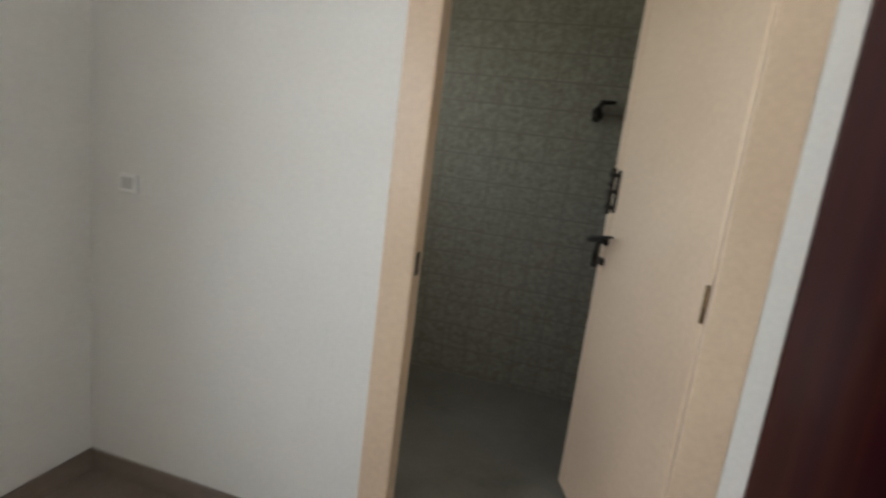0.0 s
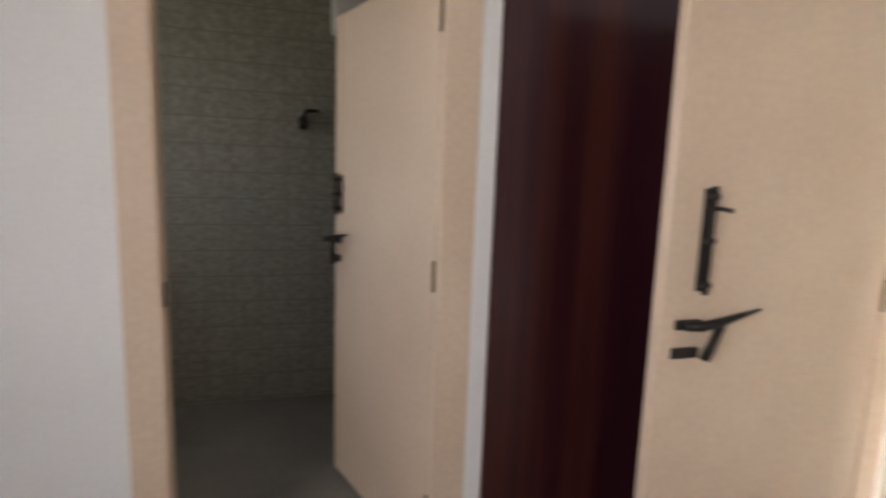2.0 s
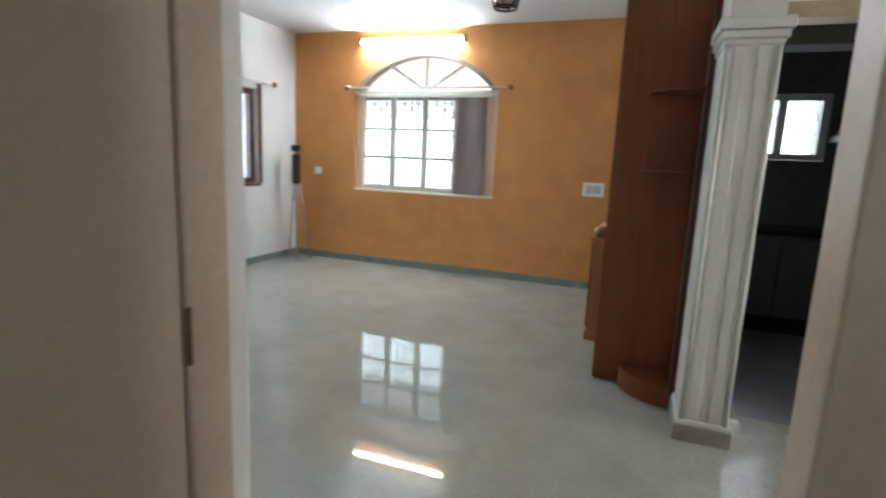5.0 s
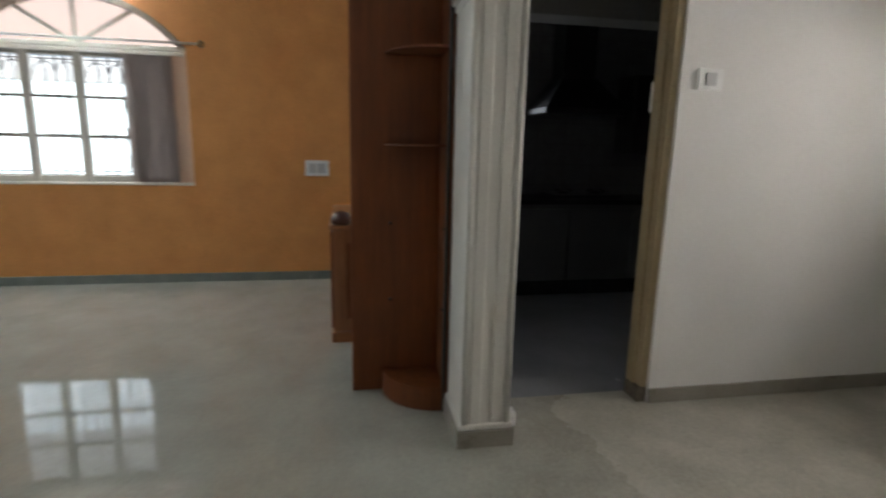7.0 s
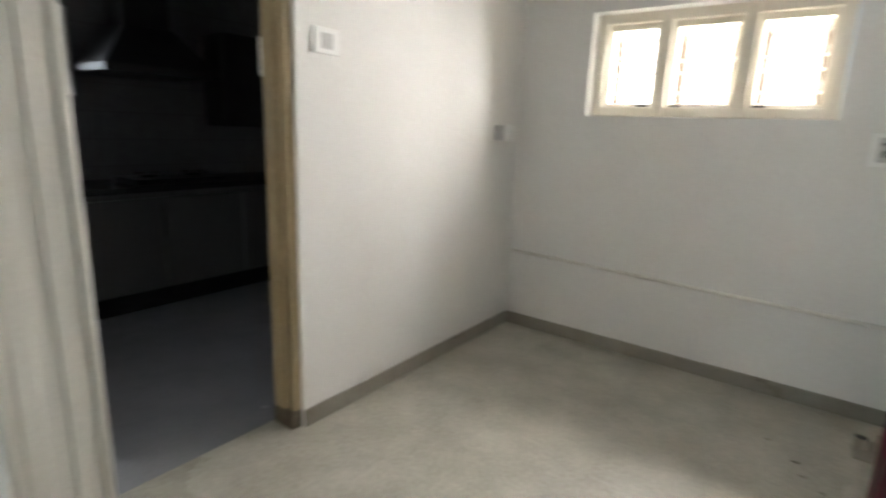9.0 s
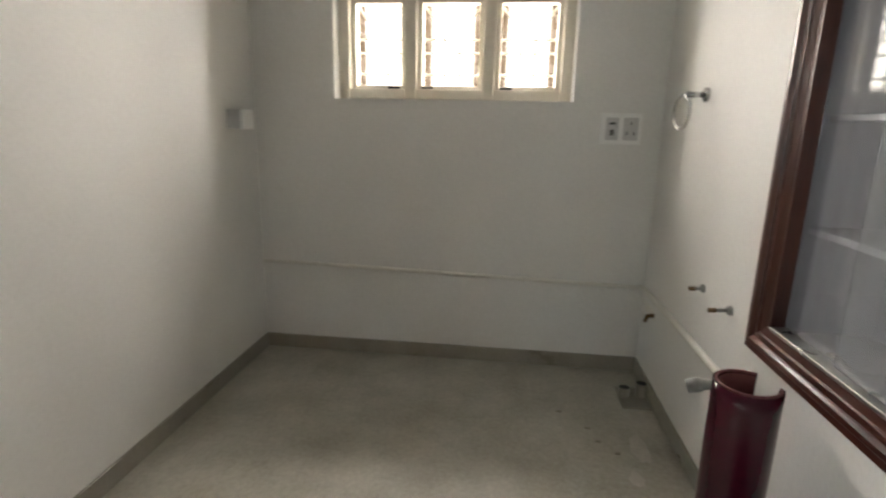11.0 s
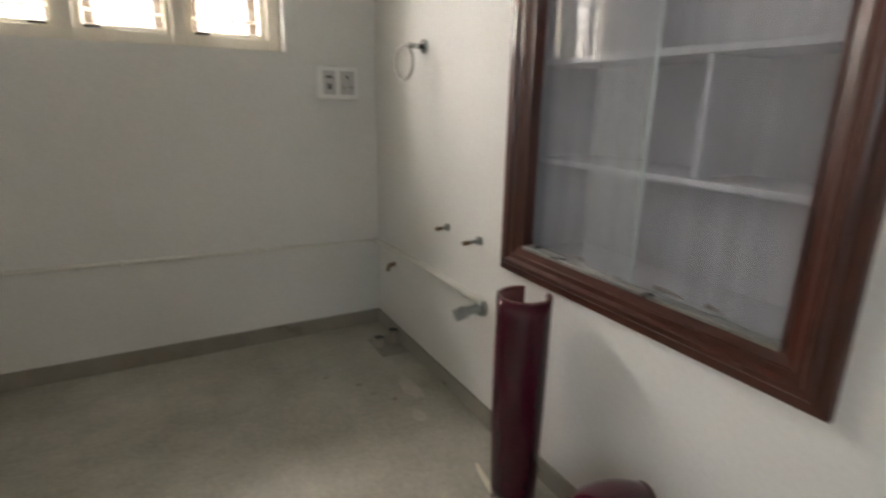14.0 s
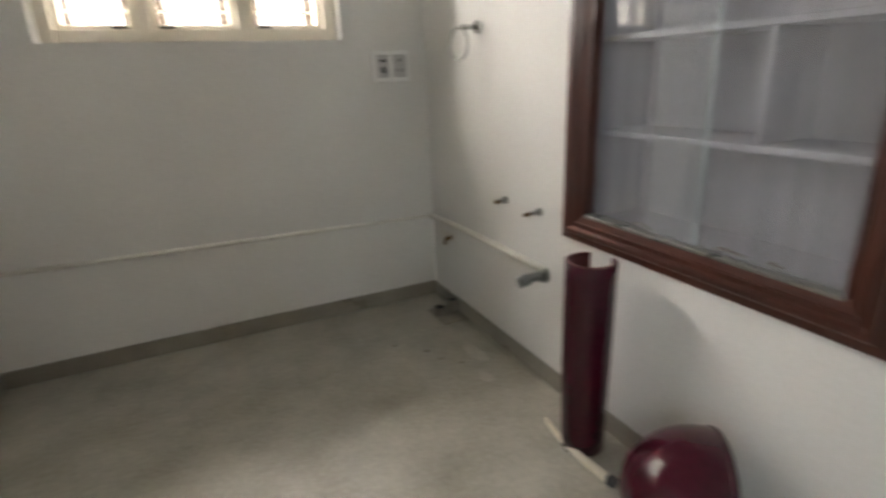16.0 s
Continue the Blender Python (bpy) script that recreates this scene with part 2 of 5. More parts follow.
M_WALL = surface("white_emulsion", (0.735, 0.725, 0.695), (0.825, 0.815, 0.785), 1.3, 70, 0.72, 0.12, bump=0.3, dist=0.0016)
M_CEIL = surface("ceiling_paint", (0.80, 0.80, 0.79), (0.85, 0.85, 0.84), 1.0, 60, 0.8, 0.1, bump=0.08, dist=0.001)
M_ORANGE = surface("orange_texture_paint", (0.555, 0.232, 0.064), (0.725, 0.333, 0.106), 3.5, 60, 0.62, 0.15, bump=0.5, dist=0.003)
M_CREAM = surface("cream_enamel", (0.60, 0.455, 0.325), (0.72, 0.57, 0.42), 1.8, 50, 0.38, 0.15, bump=0.05, dist=0.001)
M_TAN = surface("dingy_tan_paint", (0.30, 0.235, 0.135), (0.42, 0.335, 0.205), 2.2, 50, 0.45, 0.15, bump=0.06, dist=0.001)
M_IVORY = surface("ivory_window_paint", (0.69, 0.64, 0.545), (0.78, 0.735, 0.635), 2.5, 60, 0.45, 0.15, bump=0.08, dist=0.001)
# Darker tone for glazing bars, top rails and the dining window grille.
M_BAR = surface("darker_casement_paint", (0.30, 0.275, 0.23), (0.40, 0.37, 0.31), 2.5, 60, 0.5, 0.15, bump=0.08, dist=0.001)
M_PILLAR = surface("pillar_paint", (0.60, 0.58, 0.52), (0.72, 0.70, 0.64), 2.0, 80, 0.6, 0.15, bump=0.25, dist=0.002)
M_FLOOR = stone_floor("polished_tile", (0.315, 0.32, 0.275), (0.425, 0.43, 0.375), (0.255, 0.26, 0.22), 0.02, 0.05, 0.2, ((0.275, 0.258, 0.205), (0.52, 0.50, 0.43), 0.30))
M_FLOOR_B = stone_floor("brown_tile", (0.17, 0.135, 0.11), (0.25, 0.205, 0.165), (0.13, 0.10, 0.08), 0.3, 0.2, 0.2)
M_FLOOR_K = stone_floor("shaded_kitchen_tile", (0.235, 0.243, 0.258), (0.30, 0.308, 0.322), (0.19, 0.20, 0.215), 0.25, 0.03, 0.0)
M_SKIRT = surface("granite_skirting", (0.23, 0.213, 0.173), (0.345, 0.322, 0.27), 5, 120, 0.35, 0.2, bump=0.05)
M_SKIRT_H = surface("grey_green_skirting", (0.17, 0.19, 0.17), (0.25, 0.27, 0.24), 5, 120, 0.22, 0.15, bump=0.04)
M_MAROON = banded_laminate("maroon_laminate")
M_CUPFRAME = wood("dark_teak_polish", (0.034, 0.009, 0.006), (0.10, 0.029, 0.017), 0.30, "Z", 0.25)
M_CUPFRAME_H = wood("dark_teak_polish_level", (0.034, 0.009, 0.006), (0.10, 0.029, 0.017), 0.30, "Y", 0.25)
M_TEAK = wood("reddish_teak", (0.120, 0.030, 0.005), (0.245, 0.070, 0.012), 0.55, "Z", 0.0)
M_TEAK_EDGE = wood("teak_edging", (0.20, 0.075, 0.025), (0.36, 0.15, 0.055), 0.32, "Z", 0.3)
M_LAM = surface("grey_laminate", (0.285, 0.272, 0.305), (0.36, 0.345, 0.38), 2, 60, 0.5, 0.1)
M_CERAMIC = surface("maroon_ceramic", (0.032, 0.003, 0.009), (0.055, 0.006, 0.015), 4, 50, 0.09, 0.05)
M_CERAMIC_RAW = surface("dusty_maroon_ceramic", (0.11, 0.03, 0.032), (0.20, 0.075, 0.07), 9, 70, 0.5, 0.2, bump=0.1)
M_BLACK = surface("blackened_metal", (0.018, 0.015, 0.012), (0.045, 0.04, 0.034), 8, 90, 0.4, 0.2, metal=0.6)
M_CHROME = surface("chrome", (0.50, 0.50, 0.50), (0.66, 0.66, 0.65), 8, 60, 0.12, 0.1, metal=1.0)
M_STEEL = surface("dull_steel", (0.28, 0.28, 0.27), (0.42, 0.41, 0.39), 12, 90, 0.35, 0.2, metal=0.9)
M_PVC = surface("grey_pvc", (0.22, 0.225, 0.21), (0.33, 0.335, 0.315), 8, 60, 0.45, 0.2)
M_PVC_W = surface("painted_pipe", (0.70, 0.68, 0.62), (0.80, 0.78, 0.72), 6, 60, 0.5, 0.15, bump=0.05)
M_STRIP = surface("yellowed_plastic", (0.66, 0.61, 0.48), (0.79, 0.74, 0.61), 6, 60, 0.4, 0.15)
M_SWITCH = surface("white_switch_plastic", (0.82, 0.82, 0.80), (0.88, 0.88, 0.86), 6, 40, 0.35, 0.1)
M_SWITCH_G = surface("grey_switch_plastic", (0.50, 0.495, 0.485), (0.60, 0.595, 0.585), 6, 40, 0.4, 0.1)
M_DARK = surface("dark_plastic", (0.02, 0.02, 0.02), (0.045, 0.045, 0.045), 8, 40, 0.45, 0.1)
M_BLIND = fabric("brown_grey_fabric", (0.36, 0.30, 0.27), (0.48, 0.41, 0.37), 0.34)
M_GRANITE = surface("black_granite", (0.010, 0.010, 0.011), (0.03, 0.03, 0.032), 20, 160, 0.14, 0.06)
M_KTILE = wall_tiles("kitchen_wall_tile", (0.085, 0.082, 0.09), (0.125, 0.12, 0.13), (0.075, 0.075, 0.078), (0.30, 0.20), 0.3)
M_BTILE = wall_tiles("bath_wall_tile", (0.20, 0.19, 0.15), (0.40, 0.385, 0.315), (0.23, 0.22, 0.18), (0.15, 0.15), 0.32, 90.0)
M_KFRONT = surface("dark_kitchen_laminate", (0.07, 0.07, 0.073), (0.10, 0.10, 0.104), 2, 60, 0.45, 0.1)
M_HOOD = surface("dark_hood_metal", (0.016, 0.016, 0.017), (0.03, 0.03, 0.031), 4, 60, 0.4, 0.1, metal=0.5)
M_GLASS = glazed("clear_glass")
# Edge tint puts the soft rim of the window's glare into the glass.
M_GLASS_D = glare_edge_pane("glare_edge_glass", (0.74, 0.73, 0.70))
# Hall panes are tinted to tone down the over-bright outdoors behind them.
M_GLASS_H = glazed("dimmed_hall_glass", (0.53, 0.54, 0.535))
M_FROST = glazed("frosted_pink_glass", (0.43, 0.335, 0.285), 0.08)
M_PEACH = surface("peach_paint", (0.74, 0.52, 0.38), (0.84, 0.64, 0.50), 2.5, 60, 0.55, 0.15, bump=0.08, dist=0.001)
M_CASE = surface("pale_casement_paint", (0.50, 0.46, 0.39), (0.62, 0.575, 0.49), 2.5, 60, 0.5, 0.15, bump=0.08, dist=0.001)
M_GRIME = surface("grimy_foot_paint", (0.05, 0.042, 0.032), (0.20, 0.165, 0.12), 14, 80, 0.7, 0.15, bump=0.2)
M_FLOOR_BATH = stone_floor("grey_green_tile", (0.16, 0.15, 0.125), (0.25, 0.235, 0.195), (0.12, 0.11, 0.09), 0.35, 0.2, 0.25)
M_GREENGLASS = dusty_glass("dusty_greenish_glass", (0.94, 0.97, 0.965), 0.09, 0.24)
M_EDGE = surface("ground_glass_edge", (0.30, 0.38, 0.36), (0.42, 0.50, 0.48), 6, 60, 0.5, 0.1)
M_TUBE = glowing("lit_tube", (0.92, 0.98, 1.0), TUBE_L)
M_BRASS = surface("dark_brass", (0.16, 0.10, 0.05), (0.28, 0.19, 0.10), 8, 60, 0.35, 0.15, metal=0.8)
M_DUST = surface("brown_dust", (0.10, 0.07, 0.055), (0.20, 0.15, 0.12), 20, 120, 0.9, 0.1, bump=0.4)
M_CEMENT = surface("dried_cement", (0.42, 0.40, 0.35), (0.56, 0.54, 0.48), 14, 90, 0.9, 0.1, bump=0.3)
M_BROWNWALL = surface("bounce_cut_brown", (0.15, 0.12, 0.095), (0.20, 0.165, 0.13), 1.5, 60, 0.75, 0.1, bump=0.1)
M_DIM = surface("beam_shade_grey", (0.10, 0.097, 0.088), (0.15, 0.146, 0.134), 1.5, 60, 0.75, 0.1, bump=0.1)
M_RODWHITE = surface("white_rod", (0.66, 0.63, 0.58), (0.76, 0.73, 0.68), 8, 60, 0.4, 0.1)


# ---------- mesh helpers ----------
def box(bm, x0, x1, y0, y1, z0, z1, bevel=0.0, seg=1):
    m = Matrix.LocRotScale(((x0 + x1) / 2, (y0 + y1) / 2, (z0 + z1) / 2), None, (abs(x1 - x0), abs(y1 - y0), abs(z1 - z0)))
    made = bmesh.ops.create_cube(bm, size=1.0, matrix=m)["verts"]
    if bevel:
        edges = list({e for v in made for e in v.link_edges})
        bmesh.ops.bevel(bm, geom=edges, offset=bevel, segments=seg, affect="EDGES", profile=0.6)
    return bm


def boxed(*args, **kw):
    return box(bmesh.new(), *args, **kw)


def tube(bm, points, radius, sides=10, cap=True):
    """A round bar along points; radius is one number or one a point."""
    pts = [Vector(p) for p in points]
    rad = radius if isinstance(radius, (list, tuple)) else [radius] * len(pts)
    rings, side = [], None
    for i, p in enumerate(pts):
        d = (pts[min(i + 1, len(pts) - 1)] - pts[max(i - 1, 0)]).normalized()
        if side is None:
            side = d.orthogonal().normalized()
        side = (side - d * side.dot(d)).normalized()
        up = d.cross(side)
        rings.append([bm.verts.new(p + rad[i] * (math.cos(a) * side + math.sin(a) * up)) for a in [2 * math.pi * k / sides for k in range(sides)]])
    for a, b in zip(rings, rings[1:]):
        for k in range(sides):
            f = bm.faces.new((a[k], a[(k + 1) % sides], b[(k + 1) % sides], b[k]))
            f.smooth = True
    if cap:
        bm.faces.new(rings[0][::-1])
        bm.faces.new(rings[-1])
    return bm


def extrude_profile(bm, profile, place, length, axis):
    """Sweeps a closed profile of (a, b) along axis from place by length; a, b go to the other two axes in order."""
    ax = "xyz".index(axis)
    others = [i for i in range(3) if i != ax]
    ends = []
    for off in (0, length):
        ring = []
        for a, b in profile:
            p = list(place)
            p[ax] += off
            p[others[0]] += a
            p[others[1]] += b
            ring.append(bm.verts.new(p))
        ends.append(ring)
    n = len(profile)
    for k in range(n):
        bm.faces.new((ends[0][k], ends[0][(k + 1) % n], ends[1][(k + 1) % n], ends[1][k]))
    bm.faces.new(ends[0][::-1])
    bm.faces.new(ends[1])
    bmesh.ops.recalc_face_normals(bm, faces=bm.faces)
    return bm


def mesh(name, bm, material):
    me = bpy.data.meshes.new(name)
    bm.normal_update()
    bm.to_mesh(me)
    bm.free()
    me.materials.append(material)
    return new(name, me)


def thing(name, label, category, base=(0, 0, 0), group="", kind=""):
    e = new(name)
    e.empty_display_size = 0.1
    e.location = base
    return tagged(e, label, category, group, kind)


def part(name, bm, material, parent, label=""):
    """One mesh, drawn in world coordinates, as a part of a thing or of a part."""
    o = mesh(name, bm, material)
    o.parent = parent
    o.matrix_parent_inverse = parent.matrix_basis.inverted()
    return tagged(o, label)


def structure(name, bm, material, label, category):
    return tagged(mesh(name, bm, material), label, category, kind="structure")


def wall_panel(axis, a0, a1, t0, t1, z0, z1, holes):
    """A wall along axis 'x' or 'y' from a0 to a1, t0 to t1 thick, with rectangular holes (a, b, low, high) through it."""
    bm = bmesh.new()
    cuts = sorted({a0, a1, *[h[0] for h in holes], *[h[1] for h in holes]})
    for p, q in zip(cuts, cuts[1:]):
        gaps = sorted((h[2], h[3]) for h in holes if h[0] <= p + 1e-6 and h[1] >= q - 1e-6)
        low = z0
        for g0, g1 in gaps + [(z1, z1)]:
            if g0 > low + 1e-6:
                if axis == "x":
                    box(bm, p, q, t0, t1, low, g0)
                else:
                    box(bm, t0, t1, p, q, low, g0)
            low = max(low, g1)
    bmesh.ops.remove_doubles(bm, verts=bm.verts, dist=1e-5)
    return bm


# ---------- plan ----------
XA0, XA = 2.244, 2.444          # wall between bedroom and dining corner
XK, XK1 = 4.645, 4.775          # kitchen wall
YW = -2.847                     # dining window wall
XO = 7.548                      # orange wall
YL = 4.764                      # side wall of the hall
YB = 1.514                      # bathroom wall of the bedroom
XL = -1.063                     # side wall of the bedroom
TOP = 2.89
KX = 7.25                       # far kitchen wall
BW = 3.15                       # far bathroom wall

# floors
_fl = bmesh.new()
box(_fl, XA0, XO + 0.25, -0.25, YL + 0.25, -0.12, 0)
box(_fl, XA0, 4.80, YW - 0.25, -0.25, -0.12, 0)
structure("floor_hall", _fl, M_FLOOR, "polished grey-green tile floor, dusty in the dining corner", "floor")
# Same tile as the hall; its shade is put into this darker tone.
structure("floor_kitchen", boxed(4.80, KX + 0.25, -3.4, -0.25, -0.12, 0), M_FLOOR_K, "blue-grey tile floor of the kitchen, darkened for shade", "floor")
structure("floor_bedroom", boxed(XL - 0.2, XA0, -2.6, YB, -0.12, 0), M_FLOOR_B, "brown tile floor of the bedroom", "floor")
structure("floor_bathroom", boxed(-1.0, 2.244, YB + 0.003, 3.35, -0.14, -0.02), M_FLOOR_BATH, "dark tile floor of the bathroom", "floor")
structure("ceiling", boxed(XL - 0.3, XO + 0.3, -3.6, YL + 0.3, TOP, TOP + 0.15), M_CEIL, "white painted ceiling slab", "ceiling")

# walls
DOOR_Y0, DOOR_Y1, DOOR_H = 0.115, 1.15, 2.09
CUP_Y0, CUP_Y1, CUP_Z0, CUP_Z1 = -1.535, -0.610, 0.765, 2.02
structure("wall_bedroom_dining", wall_panel("y", YW - 0.2, YL, XA0, XA, 0, TOP, [(DOOR_Y0, DOOR_Y1, 0, DOOR_H), (CUP_Y0, CUP_Y1, CUP_Z0, CUP_Z1)]), M_WALL, "white plastered wall with a doorway and a cupboard niche", "wall")
WIN_X0, WIN_X1, WIN_Z0, WIN_Z1 = 2.902, 4.176, 1.481, 2.080
structure("wall_dining_window", wall_panel("x", XA, XK, YW - 0.22, YW, 0, TOP, [(WIN_X0, WIN_X1, WIN_Z0, WIN_Z1)]), M_WALL, "white plastered wall with a high window opening", "wall")
KD_Y0, KD_Y1, KD_H = -1.006, -0.148, 2.18
structure("wall_kitchen", wall_panel("y", -3.6, KD_Y1 + 0.02, XK, XK1, 0, TOP, [(KD_Y0, KD_Y1 + 0.02, 0, KD_H)]), M_WALL, "white plastered wall with the kitchen doorway", "wall")
structure("wall_hall_kitchen", boxed(4.70, XO, -0.11, 0.09, 0, TOP), M_WALL, "white plastered wall between hall and kitchen", "wall")
SW_X0, SW_X1, SW_Z0, SW_Z1 = 5.70, 6.80, 0.985, 2.10
structure("wall_hall_side", wall_panel("x", XA0, XO, YL, YL + 0.22, 0, TOP, [(SW_X0, SW_X1, SW_Z0, SW_Z1)]), M_WALL, "white plastered side wall of the hall with a window", "wall")
KW_Y0, KW_Y1, KW_Z0, KW_Z1 = -1.12, -0.38, 1.50, 2.09
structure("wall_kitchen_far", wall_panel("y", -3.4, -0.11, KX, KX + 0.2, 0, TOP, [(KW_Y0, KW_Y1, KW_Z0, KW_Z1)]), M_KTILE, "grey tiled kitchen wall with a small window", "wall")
# Beam is coloured dark grey in place of the kitchen's shade.
structure("beam_kitchen", boxed(5.40, 5.62, -3.4, -0.11, 2.138, TOP), M_DIM, "dropped beam across the kitchen, its shade put into the grey", "beam")
structure("wall_kitchen_end", boxed(XK1, KX + 0.2, -3.6, -3.4, 0, TOP), M_WALL, "plain end wall of the kitchen", "wall")
structure("wall_bedroom_bath", wall_panel("x", XL, XA0, YB, YB + 0.085, 0, TOP, [(0.040, 1.035, 0, 2.10)]), M_WALL, "white plastered bedroom wall with the bathroom doorway", "wall")
structure("wall_bedroom_side", wall_panel("y", -2.6, YB + 0.085, XL - 0.2, XL, 0, TOP, [(-1.30, -0.20, 0.95, 2.15)]), M_WALL, "white plastered side wall of the bedroom with a window opening", "wall")
# Unseen closing wall, made brown to soak up bounced light.
structure("wall_bedroom_back", boxed(XL, XA0, -2.6, -2.4, 0, TOP), M_BROWNWALL, "unseen bedroom wall, coloured brown to cut bounced light", "wall")
structure("wall_bath_far", boxed(-1.0, 2.244, BW, BW + 0.2, -0.02, TOP), M_BTILE, "grey-green mottled tile wall of the bathroom", "wall")
# The opening in this wall is added for the bathroom fill lamp.
structure("wall_bath_left", wall_panel("y", YB + 0.085, BW, -1.0, -0.8, -0.02, TOP, [(1.75, 2.5, 1.25, 2.3)]), M_BTILE, "grey-green mottled tile side wall with an added unseen opening", "wall")
structure("wall_bath_right", boxed(2.0, 2.244, YB + 0.085, BW, -0.02, TOP), M_BTILE, "grey-green mottled tile side wall", "wall")

# orange wall: rectangular window with a segmental arch above it
OW_Y0, OW_Y1, OW_Z0, OW_ZS, OW_ZT = 2.005, 3.870, 0.935, 2.165, 2.625
_c = (OW_Y0 + OW_Y1) / 2
_h, _w = OW_ZT - OW_ZS, (OW_Y1 - OW_Y0) / 2
ARC_R = (_w * _w + _h * _h) / (2 * _h)
ARC_Z = OW_ZT - ARC_R


def arch_z(y, inset=0.0):
    r = ARC_R - inset
    return ARC_Z + math.sqrt(max(r * r - (y - _c) ** 2, 0))


def orange_wall():
    bm = bmesh.new()
    x0, x1 = XO, XO + 0.22
    box(bm, x0, x1, 0.09, OW_Y0, 0, TOP)
    box(bm, x0, x1, OW_Y1, YL + 0.22, 0, TOP)
    box(bm, x0, x1, OW_Y0, OW_Y1, 0, OW_Z0)
    n = 32
    for k in range(n):
        ya, yb = OW_Y0 + (OW_Y1 - OW_Y0) * k / n, OW_Y0 + (OW_Y1 - OW_Y0) * (k + 1) / n
        za, zb = arch_z(ya), arch_z(yb)
        v = [bm.verts.new(p) for p in ((x0, ya, za), (x0, yb, zb), (x0, yb, TOP), (x0, ya, TOP), (x1, ya, za), (x1, yb, zb), (x1, yb, TOP), (x1, ya, TOP))]
        for f in ((0, 1, 2, 3), (5, 4, 7, 6), (4, 5, 1, 0)):
            bm.faces.new([v[i] for i in f])
    bmesh.ops.remove_doubles(bm, verts=bm.verts, dist=1e-5)
    bmesh.ops.recalc_face_normals(bm, faces=bm.faces)
    return bm


structure("wall_orange", orange_wall(), M_ORANGE, "orange textured feature wall with an arched window", "wall")


# skirtings
def skirting(runs, material, label, name="baseboard"):
    for x0, x1, y0, y1 in runs:
        structure(name, boxed(x0, x1, y0, y1, 0, 0.086, bevel=0.003), material, label, "skirting")


skirting([(XA + 0.012, XK - 0.012, YW, YW + 0.012), (XA, XA + 0.012, YW, -0.150), (XK - 0.012, XK, YW, KD_Y0)], M_SKIRT, "grey-brown granite skirting along the dining wall")
skirting([(XO - 0.012, XO, 0.09, YL - 0.012), (XA + 0.012, XO, YL - 0.012, YL), (XA, XA + 0.012, 1.16, YL - 0.012)], M_SKIRT_H, "grey-green stone skirting along the hall wall")
skirting([(XL, XL + 0.012, -2.4, YB), (XL + 0.012, 0.038, YB - 0.012, YB)], M_FLOOR_B, "brown tile skirting along the bedroom wall")


# ---------- pillar and pilaster ----------
def pillar(x0, x1, y0, y1, front):
    """Fluted plaster pillar: granite base, shaft with beaded edges, capital. front: -1 if it faces -x, 1 if +x."""
    p = thing("pillar", "off-white fluted plaster pillar on a granite base", "pillar", ((x0 + x1) / 2, (y0 + y1) / 2, 0), kind="structure")
    part("base", boxed(x0 - 0.0, x1, y0, y1, 0, 0.086, bevel=0.003), M_SKIRT, p, "grey granite base course")
    sx0, sx1 = (x0 + 0.022, x1) if front < 0 else (x0, x1 - 0.022)
    sy0, sy1 = y0 + 0.022, y1 - 0.022
    part("shaft", boxed(sx0, sx1, sy0, sy1, 0.086, 1.97, bevel=0.004), M_PILLAR, p)
    fx = sx0 if front < 0 else sx1
    part("plinth_moulding", boxed(sx0 - (0.015 if front < 0 else 0), sx1 + (0 if front < 0 else 0.015), sy0 - 0.015, sy1 + 0.015, 0.0865, 0.112, bevel=0.008, seg=2), M_PILLAR, p)
    w = sy1 - sy0
    for f, r in ((0.05, 0.014), (0.95, 0.014)):
        y = sy0 + f * w
        part("bead", tube(bmesh.new(), [(fx, y, 0.113), (fx, y, 1.93)], r, 12), M_PILLAR, p)
    for f in (0.28, 0.72):
        y = sy0 + f * w
        part("flute", boxed(fx - 0.006, fx + 0.006, y - 0.026, y + 0.026, 0.113, 1.93, bevel=0.0058, seg=3), M_PILLAR, p)
    cap = bmesh.new()
    for z, o, h in ((1.935, 0.010, 0.025), (1.962, 0.024, 0.035), (2.0, 0.036, 0.05)):
        box(cap, sx0 - (o if front < 0 else 0), sx1 + (0 if front < 0 else o), sy0 - o, sy1 + o, z, z + h, bevel=0.007, seg=2)
    part("capital", cap, M_PILLAR, p)
    part("upper_shaft", boxed(sx0, sx1, sy0, sy1, 2.05, TOP), M_PILLAR, p)
    return p


pillar(4.352, 4.698, -0.148, 0.121, -1)
pillar(XA, 2.618, -0.165, 0.085, 1)


# White block placed for an unidentified white patch by the pillar foot.
wbx = thing("white_block", "small white block with a lid standing against the pillar foot", "box", (4.547, -0.182, 0))
part("body", boxed(4.515, 4.580, -0.212, -0.1495, 0.0, 0.060, bevel=0.005, seg=2), M_SWITCH, wbx)
part("lid", boxed(4.517, 4.578, -0.210, -0.152, 0.0605, 0.074, bevel=0.004, seg=2), M_SWITCH, wbx)


# ---------- door frames and doors ----------
def frame_leg(bm, x0, x1, y0, y1, z0, z1):
    return box(bm, x0, x1, y0, y1, z0, z1, bevel=0.006, seg=2)


bedframe = thing("door_frame", "cream enamelled wooden frame of the bedroom doorway", "door frame", (2.29, 0.7, 0), kind="structure")
part("jamb", frame_leg(bmesh.new(), XA0 - 0.012, 2.330, DOOR_Y0, 0.195, 0, DOOR_H), M_CREAM, bedframe)
part("jamb", frame_leg(bmesh.new(), XA0 - 0.012, 2.330, 1.088, DOOR_Y1, 0, DOOR_H), M_CREAM, bedframe)
part("head", frame_leg(bmesh.new(), XA0 - 0.012, 2.330, 0.196, 1.087, DOOR_H - 0.075, DOOR_H), M_CREAM, bedframe)

